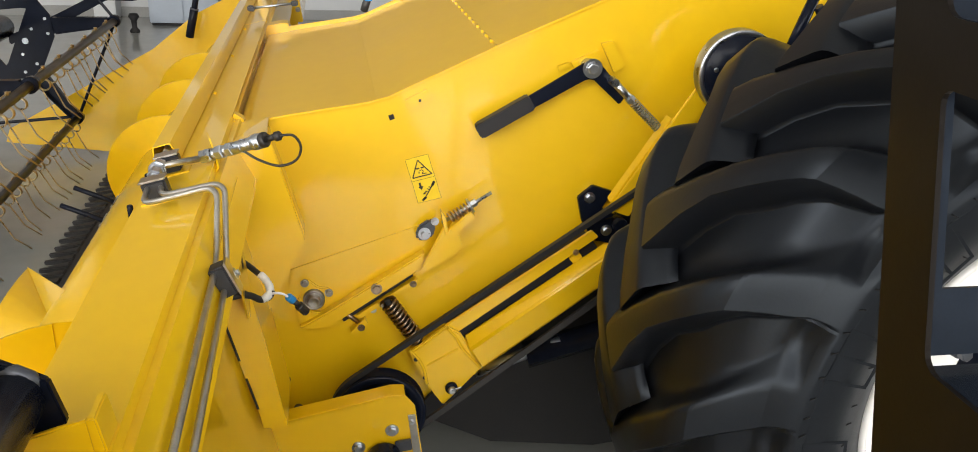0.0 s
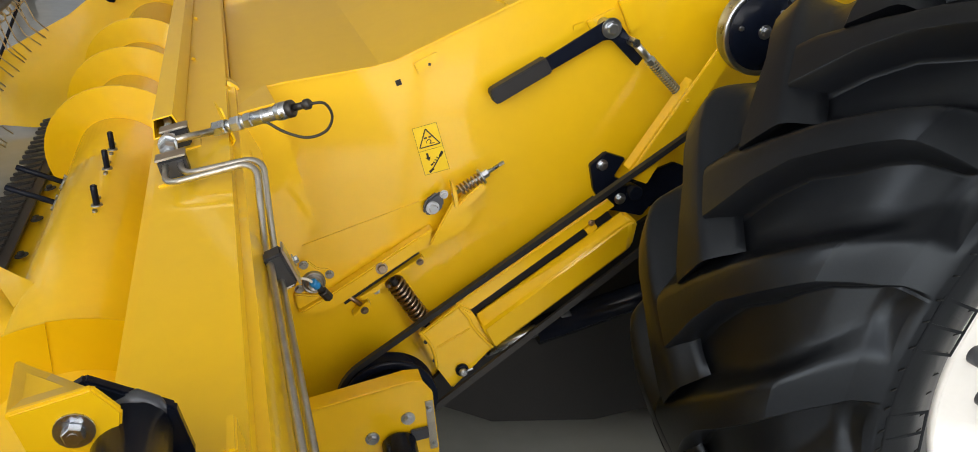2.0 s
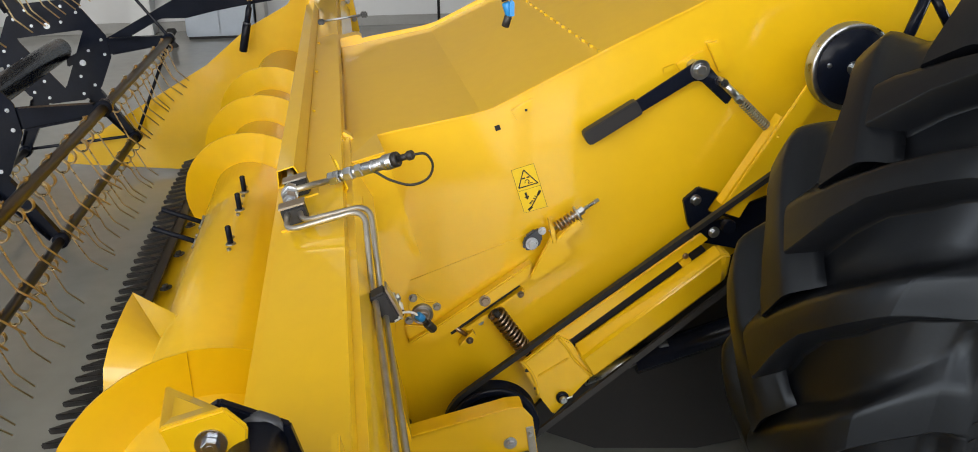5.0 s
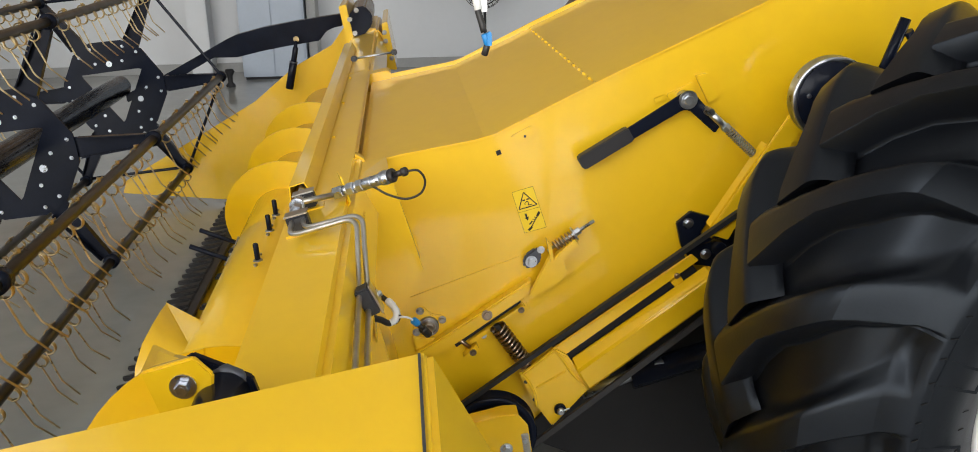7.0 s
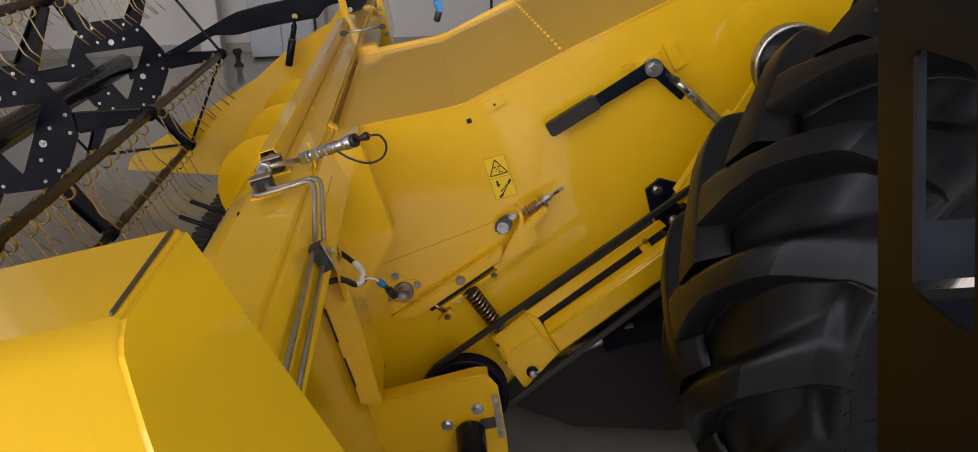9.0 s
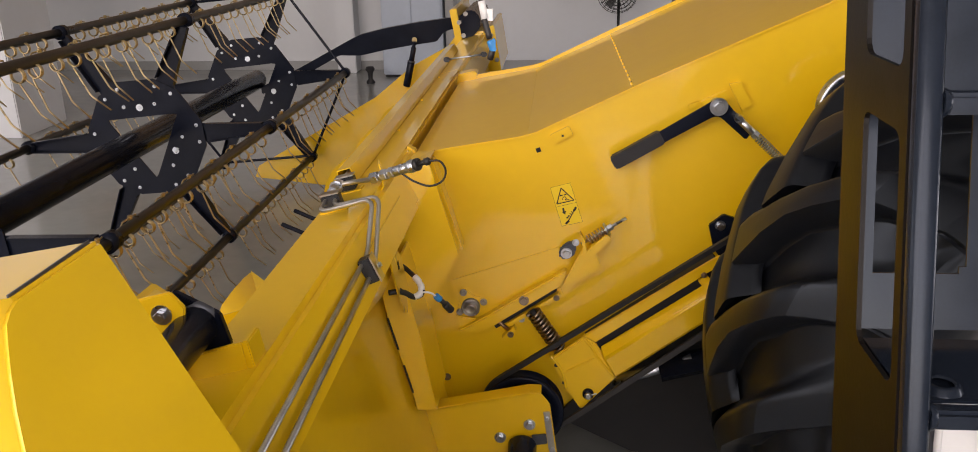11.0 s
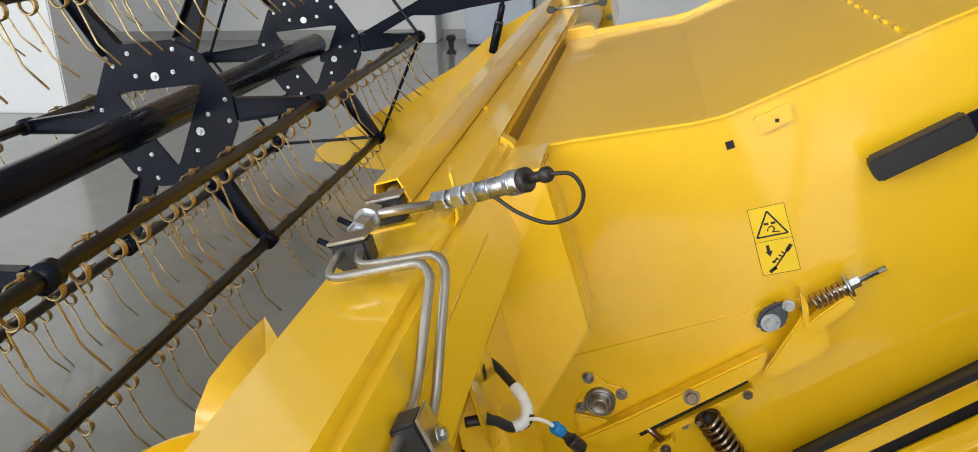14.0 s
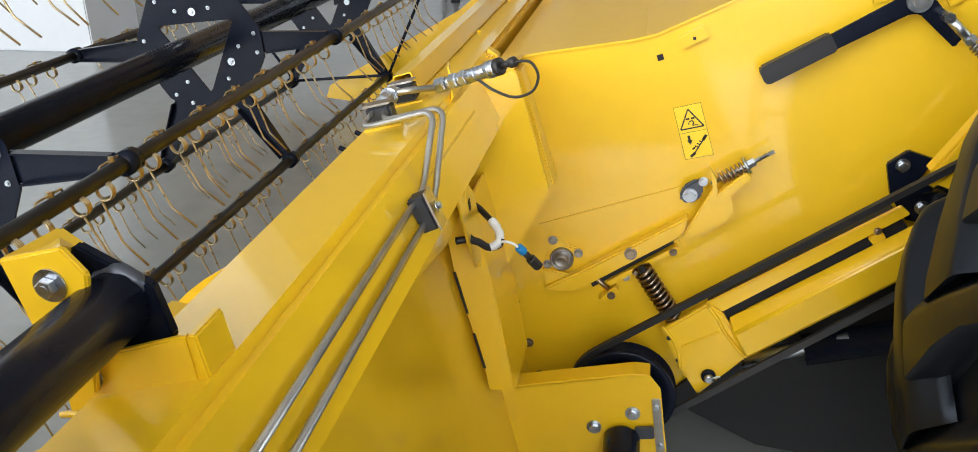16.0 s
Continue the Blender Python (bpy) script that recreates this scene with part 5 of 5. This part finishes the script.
rim = hp("rim", lathe(B(), [(-0.262, 0.393), (-0.272, 0.393), (-0.278, 0.386), (-0.268, 0.378), (-0.20, 0.372), (-0.10, 0.368), (-0.085, 0.34), (-0.10, 0.26), (-0.15, 0.235), (-0.15, 0.0)], (TX, TY, TZ), (0, 1, 0), 72), RIM, "white painted steel rim", wheel)
hp("hub", lathe(B(), [(-0.15, 0.13), (-0.20, 0.125), (-0.21, 0.10), (-0.21, 0.001)], (TX, TY, TZ), (0, 1, 0), 40), BLACKP, "dark wheel hub", wheel)
for k in range(10):
    a = radians(10 + 36 * k)
    bm = B()
    p = Vector((TX + 0.19 * math.cos(a), TY - 0.15, TZ + 0.19 * math.sin(a)))
    cyl(bm, p, p + Vector((0, -0.05, 0)), 0.020, 18, 0.015)
    cyl(bm, p + Vector((0, -0.05, 0)), p + Vector((0, -0.070, 0)), 0.0115, 6, bevel=0.002)
    hp("wheel_nut", bm, GREY, "grey wheel nut with cone", rim)

axle = thing("axle_stand", "dark axle under the combine body", "axle", (TX, 0.3, 0))
bm = cyl(B(), (TX, -0.5, TZ), (TX, 1.7, TZ), 0.11, 24)
hp("axle_tube", bm, BLACKP, "", axle)
far_half = [(0.0, 0.766), (0.16, 0.758), (0.23, 0.745), (0.262, 0.722), (0.289, 0.62), (0.318, 0.55), (0.320, 0.50), (0.304, 0.45), (0.262, 0.388)]
hp("far_tyre", lathe(B(), [(-d, r) for d, r in far_half[::-1]] + far_half[1:], (TX, 1.93, TZ), (0, 1, 0), 64), RUBBER, "black tyre on the far side", axle)
hp("near_block", box(B(), TX - 0.1, TX + 0.1, 0.1, 0.3, 0.0, TZ), BLACKP, "dark axle support", axle)

# ---------------------------------------------------------------- reel
RX, RZ, RR = -1.940, 0.782, 0.617
reel = thing("reel", "black six-bar pickup reel with golden wire tines", "reel", (RX, 0.8, 0))


def rp(name, bm, material, label="", parent=None):
    return hp(name, bm, material, label, parent or reel)


rp("centre_tube", lathe(B(), [(0, 0.001), (0, 0.060), (0.004, 0.064), (4.94, 0.064), (4.944, 0.060), (4.944, 0.001)], (RX, -1.64, RZ), (0, 1, 0), 32), BLACKP, "thick black centre tube")
J0 = radians(5.0)
ANG = [J0 + k * math.pi / 3 for k in range(6)]
YS = [-1.50, 0.05, 1.655, 3.215]


def polar(a, r):
    return (RX + r * math.cos(a), RZ + r * math.sin(a))


def radial(a, y):
    c, s = math.cos(a), math.sin(a)
    return Matrix(((c, -s, 0, RX), (0, 0, -1, y), (s, c, 0, RZ), (0, 0, 0, 1)))


for y in YS:
    # star plate: an outline with clipped corners and a three-cornered opening round the tube
    out = []
    for a in ANG:
        out += [polar(a - radians(12), 0.295), polar(a + radians(12), 0.295)]
    bm = B()
    marks = sorted([(k * 60.0 + 5 + o) % 360 for k in range(6) for o in (-12, 12)] + [k * 5.0 for k in range(72)])
    n = len(marks)
    turn = [radians(g) for g in marks]
    ring_o, ring_i = [], []
    for a in turn:
        best = 9.0
        for p, q in zip(out, out[1:] + out[:1]):
            ex, ez = q[0] - p[0], q[1] - p[1]
            nx, nz = ez, -ex
            den = nx * math.cos(a) + nz * math.sin(a)
            if den > 1e-9:
                t = (nx * (p[0] - RX) + nz * (p[1] - RZ)) / den
                if t > 0:
                    best = min(best, t)
        ring_o.append(best)
        inner = 9.0
        for m_ in (radians(96), radians(216), radians(336)):
            den = math.cos(a - m_)
            if den > 1e-6:
                inner = min(inner, 0.104 / den)
        ring_i.append(min(inner, 0.204))
    for yy in (y - 0.004, y + 0.004):
        vo = [bm.verts.new((RX + r * math.cos(a), yy, RZ + r * math.sin(a))) for a, r in zip(turn, ring_o)]
        vi = [bm.verts.new((RX + r * math.cos(a), yy, RZ + r * math.sin(a))) for a, r in zip(turn, ring_i)]
        for i in range(n):
            j = (i + 1) % n
            bm.faces.new((vo[i], vo[j], vi[j], vi[i]))
        if yy < y:
            vo0, vi0 = vo, vi
    for i in range(n):
        j = (i + 1) % n
        bm.faces.new((vo0[i], vo0[j], vo[j], vo[i]))
        bm.faces.new((vi0[i], vi0[j], vi[j], vi[i]))
    bmesh.ops.recalc_face_normals(bm, faces=bm.faces[:])
    star = rp("star_plate", bm, BLACKP, "black star-shaped reel plate with bolts")
    for m_ in (96, 216, 336):
        x, z = polar(radians(m_), 0.150)
        hang(bolt("bolt", (x, y - 0.005, z), (0, -1, 0), 0.0085, None, ZINC, 2.0), star, Matrix.Identity(4))
        for dm in (-26, 26):
            x, z = polar(radians(m_ + dm), 0.178)
            hang(bolt("bolt", (x, y - 0.005, z), (0, -1, 0), 0.0062, None, ZINC, 1.4), star, Matrix.Identity(4))
    for a in ANG:
        for da in (-9, 9):
            x, z = polar(a + radians(da), 0.262)
            hang(bolt("bolt", (x, y - 0.005, z), (0, -1, 0), 0.0062, None, ZINC, 1.4), star, Matrix.Identity(4))
        m = radial(a, y + 0.012)
        bm = B()
        prism_m(bm, [(0.20, -0.052), (RR - 0.05, -0.026), (RR - 0.01, -0.014), (RR - 0.01, 0.014), (RR - 0.05, 0.026), (0.20, 0.052)], 0.006, m)
        for s in (-1, 1):
            prism_m(bm, [(0.305, s * 0.0465), (RR - 0.03, s * 0.027), (RR - 0.03, s * 0.021), (0.305, s * 0.0405)], 0.036, m, 0.001)
        rp("arm", bm, BLACKP, "tapered black channel arm", star)
        x, z = polar(a, RR)
        rp("bar_clamp", lathe(B(), [(-0.025, 0.001), (-0.025, 0.033), (0.025, 0.033), (0.025, 0.001)], (x, y + 0.01, z), (0, 1, 0), 18), BLACKP, "black bar bushing", star)


def tine_mesh():
    """A double wire tine: a bridge over the bar, two coils and two kinked legs."""
    bm = B()
    bridge = [(-0.006, -0.058, 0.027), (-0.006, 0.058, 0.027)]
    for s in (-1, 1):
        pts = []
        y0 = s * 0.056
        for i in range(33):
            a = radians(130) - 2 * math.pi * i / 12
            pts.append((0.010 + 0.023 * math.cos(a), y0 + s * (0.004 + 0.0062 * i / 12), -0.030 + 0.023 * math.sin(a)))
        lead = [(-0.006, s * 0.02, 0.026), (-0.010, y0 - s * 0.012, 0.024), (-0.016, y0, 0.004)]
        last = pts[-1]
        kink = Vector((0.046, last[1] + s * 0.002, -0.160))
        tip = Vector((0.108, last[1] + s * 0.003, -0.216))
        leg = [kink.lerp(Vector(last), 0.92), kink.lerp(Vector(last), 0.05), kink.lerp(tip, 0.05), tip]
        sweep(bm, lead + pts + leg, 0.0031, 6)
    sweep(bm, [(-0.006, -0.022, 0.026), (-0.006, 0.022, 0.026)], 0.0031, 6)
    cyl(bm, (-0.006, 0.0, 0.015), (-0.006, 0.0, 0.034), 0.008, 6)
    me = bpy.data.meshes.new("tine")
    bm.to_mesh(me)
    bm.free()
    me.materials.append(TINE)
    return me


TM = tine_mesh()
for a in ANG:
    x, z = polar(a, RR)
    bar = rp("tine_bar", lathe(B(), [(0, 0.001), (0, 0.018), (0.003, 0.0205), (4.90, 0.0205), (4.903, 0.001)], (x, -1.66, z), (0, 1, 0), 16), BAR, "dark worn tine bar")
    y = -1.42
    while y < 3.22:
        if min(abs(y - q) for q in YS) > 0.06:
            hang(new("tine", TM), bar, pose(x, y + random.uniform(-0.008, 0.008), z, 0, random.uniform(-5, 5), random.uniform(-3, 3)))
        y += 0.235
for k in range(6):
    p, q = polar(ANG[k], RR), polar(ANG[(k + 1) % 6], RR)
    rp("tie_rod", cyl(B(), (p[0], 3.255, p[1]), (q[0], 3.255, q[1]), 0.009, 8), BLACKP, "thin black tie rod")
for s in (-1.56, 3.25):
    rp("reel_shaft", cyl(B(), (RX, s - 0.05, RZ), (RX, s + 0.08, RZ), 0.03, 16), BLACKP)
hp("near_reel_arm", prism(B(), [(-0.50, 1.27), (-1.0, 1.15), (-1.9, 0.82), (-1.9, 0.74), (-1.0, 1.06), (-0.48, 1.16)], -1.62, -1.575, 0.006), BLACKP, "long black reel arm")

# ---------------------------------------------------------------- ladder
ladder = thing("access_ladder", "grey steel tube access ladder with a dark side plate", "ladder", (0.5, -1.7, 0))


XL = 0.402


def back(z):
    """The ladder leans: the y of its back edge at the height z."""
    return -1.272 - 0.265 * (1.665 - z)


def leaf(polys, x0, x1):
    """A flat upright plate across x0 to x1, its pieces outlined in (depth from the back edge, height)."""
    bm = B()
    for pts in polys:
        a = [bm.verts.new((x0, back(z) - d, z)) for d, z in pts]
        c = [bm.verts.new((x1, back(z) - d, z)) for d, z in pts]
        n = len(pts)
        fs = [bm.faces.new(a), bm.faces.new(c[::-1])]
        for i in range(n):
            j = (i + 1) % n
            fs.append(bm.faces.new((a[j], a[i], c[i], c[j])))
        bmesh.ops.recalc_face_normals(bm, faces=fs)
    return bm


WINDOWS = [(0.15, 0.45), (0.52, 0.80), (0.90, 1.12), (1.294, 1.550), (1.612, 1.88), (1.95, 2.22)]
D0, D1, D2 = 0.076, 0.190, 0.208


def stringer(x, label):
    side = hp("side_plate", leaf([[(0, 0.05), (D0, 0.05), (D0, 2.3), (0, 2.3)], [(D1, 0.05), (D2, 0.05), (D2, 2.3), (D1, 2.3)]], x, x + 0.006), LADDERP, label, ladder)
    low = 0.05
    for z0, z1 in WINDOWS + [(2.3, 2.4)]:
        hp("web", leaf([[(D0, low), (D1, low), (D1, z0), (D0, z0)]], x, x + 0.006), LADDERP, "dark plate web between openings", side)
        low = z1
    c = 0.016
    arc = [(c - c * math.cos(g * math.pi / 8), c - c * math.sin(g * math.pi / 8)) for g in range(5)]
    for z0, z1 in WINDOWS[3:5]:
        for zz, s in ((z0, 1), (z1, -1)):
            for d0, k in ((D0, 1), (D1, -1)):
                hp("corner", leaf([[(d0, zz)] + [(d0 + k * u, zz + s * v) for u, v in arc]], x, x + 0.006), LADDERP, "rounded corner of an opening", side)
    bm = leaf([[(D2 - 0.002, 0.05), (D2 + 0.024, 0.05), (D2 + 0.024, 2.3), (D2 - 0.002, 2.3)]], x + 0.001, x + 0.027)
    bmesh.ops.bevel(bm, geom=[e for e in bm.edges if abs(e.verts[0].co.z - e.verts[1].co.z) > 1], offset=0.0075, segments=4, profile=0.5, affect="EDGES")
    for f in bm.faces:
        f.smooth = len(f.verts) == 4 and f.calc_area() < 0.03
    rail = hp("rail", bm, RAILP, "slate blue square tube rail", ladder)
    return rail


stringer(XL, "dark painted side plate with long openings")
stringer(XL + 0.46, "dark painted side plate with long openings")

def sheet(x0, x1, z0, z1, d=0.068):
    """A thin sheet across the ladder that leans with it."""
    return leaf([[(d, z0), (d + 0.003, z0), (d + 0.003, z1), (d, z1)]], x0, x1)


XR = XL + 0.452
low_riser = hp("riser", sheet(XL + 0.007, XL + 0.018, 1.303, 1.545), RAILP, "slate blue step riser with a wide opening", ladder)
hp("riser_foot", sheet(XL + 0.018, 0.525, 1.303, 1.366), RAILP, "", low_riser)
hp("riser_side", sheet(0.525, XR, 1.303, 1.545), RAILP, "", low_riser)
hp("riser_corner", sheet(0.517, 0.525, 1.366, 1.374), RAILP, "", low_riser)
hp("riser", sheet(XL + 0.007, XR, 1.545, 1.93, 0.060), RAILP, "slate blue step riser", ladder)
for z in (0.53, 0.905, 1.279, 1.584, 1.93):
    y = back(z) - D2 - 0.010
    rung = hp("rung", box(B(), XL + 0.022, XL + 0.466, y - 0.011, y + 0.011, z - 0.011, z + 0.011, 0.0045), RAILP, "slate blue welded square rung", ladder)
    hp("weld", lathe(B(), [(0.0, 0.0152), (0.004, 0.0150), (0.008, 0.0120)], (XL + 0.0265, y, z), (1, 0, 0), 12), RAILP, "weld bead", rung)
tread = hp("tread", box(B(), XL + 0.012, XR, -1.578, -1.436, 1.286, 1.2895), RAILP, "smooth slate tread plate", ladder)
for k in range(5):
    hp("grip_collar", lathe(B(), [(0.0, 0.022), (0.006, 0.018), (0.009, 0.014), (0.006, 0.012)], (XL + 0.055 + 0.085 * k, -1.553, 1.2893), (0, 0, 1), 14), RAILP, "raised collar round a tread hole", tread)
hp("foot_plate", box(B(), 0.35, 0.88, back(0.0) - 0.22, back(0.0) + 0.02, 0.0, 0.05, 0.005), BLACKP, "dark foot plate", ladder)

# ---------------------------------------------------------------- things in the hall
cab = thing("steel_cabinet", "grey-blue steel cabinet standing against the wall", "cabinet", (-1.66, 8.2, 0))
hp("body", box(B(), -2.02, -1.30, 8.0, 8.5, 0.03, 1.95, 0.01), CABINET, "", cab)
for x0, x1 in ((-2.005, -1.665), (-1.655, -1.315)):
    door = hp("door", box(B(), x0, x1, 7.985, 7.999, 0.06, 1.92, 0.004), CABINET, "flat grey-blue door", cab)
    hp("handle", box(B(), (x0 + x1) / 2 + 0.11, (x0 + x1) / 2 + 0.13, 7.965, 7.985, 0.9, 1.05, 0.003), GREY, "small grey handle", door)
hp("base", box(B(), -2.0, -1.32, 8.02, 8.48, 0.0, 0.03), DARK, "dark recessed plinth", cab)

side_box = thing("steel_locker", "tall pale grey steel locker beside a cabinet", "cabinet", (-1.1, 8.3, 0))
hp("body", box(B(), -1.28, -1.18, 8.1, 8.55, 0.0, 1.95, 0.008), SKIRT, "", side_box)

fan = thing("pedestal_fan", "dark pedestal fan with a round wire cage", "fan", (0.72, 8.1, 0))
hp("pole", cyl(B(), (0.74, 8.1, 0.02), (0.74, 8.1, 0.95), 0.016, 12), DARK, "", fan)
hp("base", lathe(B(), [(0, 0.2), (0.02, 0.2), (0.035, 0.05), (0.035, 0.001)], (0.74, 8.1, 0.0), (0, 0, 1), 28), DARK, "", fan)
bm = B()
for r in (0.23, 0.19, 0.15, 0.11, 0.06):
    for yy in (7.98, 8.08):
        rr = r if yy > 8 else r * 0.9
        sweep(bm, [(0.72 + rr * math.cos(k * math.pi / 16), yy, 0.95 + rr * math.sin(k * math.pi / 16)) for k in range(32)], 0.0035, 5, closed=True)
for k in range(24):
    a = k * math.pi / 12
    sweep(bm, [(0.72 + 0.05 * math.cos(a), 7.97, 0.95 + 0.05 * math.sin(a)), (0.72 + 0.21 * math.cos(a), 7.98, 0.95 + 0.21 * math.sin(a)), (0.72 + 0.235 * math.cos(a), 8.03, 0.95 + 0.235 * math.sin(a)), (0.72 + 0.05 * math.cos(a), 8.09, 0.95 + 0.05 * math.sin(a))], 0.0028, 4)
hp("cage", bm, BAR, "round wire cage", fan)
hp("motor", cyl(B(), (0.72, 8.02, 0.95), (0.72, 8.24, 0.95), 0.07, 20, bevel=0.02), DARK, "", fan)
for k in range(3):
    hp("blade", prism_m(B(), [(0.03, -0.02), (0.17, -0.07), (0.19, 0.03), (0.05, 0.03)], 0.004, Matrix.Translation((0.72, 8.03, 0.95)) @ pose(0, 0, 0, 90, 0, 0) @ Matrix.Rotation(k * 2.094, 4, "Z") @ pose(0, 0, 0, 20, 0, 0)), BAR, "dark fan blade", fan)

hose = thing("hanging_cable", "black cable with white tape and a blue connector hanging down", "cable", (-0.09, -0.58, 1.5))
hp("cable", sweep(B(), spline([(-0.13, -0.50, 6.49), (-0.13, -0.52, 2.6), (-0.12, -0.55, 1.85), (-0.105, -0.57, 1.615), (-0.088, -0.58, 1.530)]), 0.0062, 10), HOSE, "", hose)
hp("tape", sweep(B(), [(-0.104, -0.571, 1.605), (-0.097, -0.5765, 1.570)], 0.0075, 10), TAPE, "white tape", hose)
hp("tag", box(B(), -0.097, -0.081, -0.5765, -0.5753, 1.566, 1.590, 0.0004), TAPE, "white tag flag", hose)
conn = hp("connector", cyl(B(), (-0.087, -0.58, 1.528), (-0.080, -0.58, 1.506), 0.0075, 12, bevel=0.002), BLUEP, "blue connector", hose)
hp("lever", prism_m(B(), [(-0.004, -0.012), (0.004, -0.012), (0.004, 0.010), (0.0, 0.014), (-0.004, 0.010)], 0.008, pose(-0.079, -0.584, 1.519, 90, 0, 0)), BLUEP, "blue lock lever", conn)
hp("connector_end", cyl(B(), (-0.082, -0.58, 1.508), (-0.088, -0.577, 1.488), 0.0066, 10, bevel=0.0015), HOSE, "black connector end", hose)

stop = thing("black_stand", "small black stand on the floor by the wall", "stand", (-2.1, 7.6, 0))
bm = lathe(B(), [(0, 0.05), (0.02, 0.05), (0.05, 0.025), (0.12, 0.03), (0.16, 0.055), (0.19, 0.04), (0.19, 0.001)], (-2.1, 7.6, 0), (0, 0, 1), 20)
hp("body", bm, DARK, "", stop)
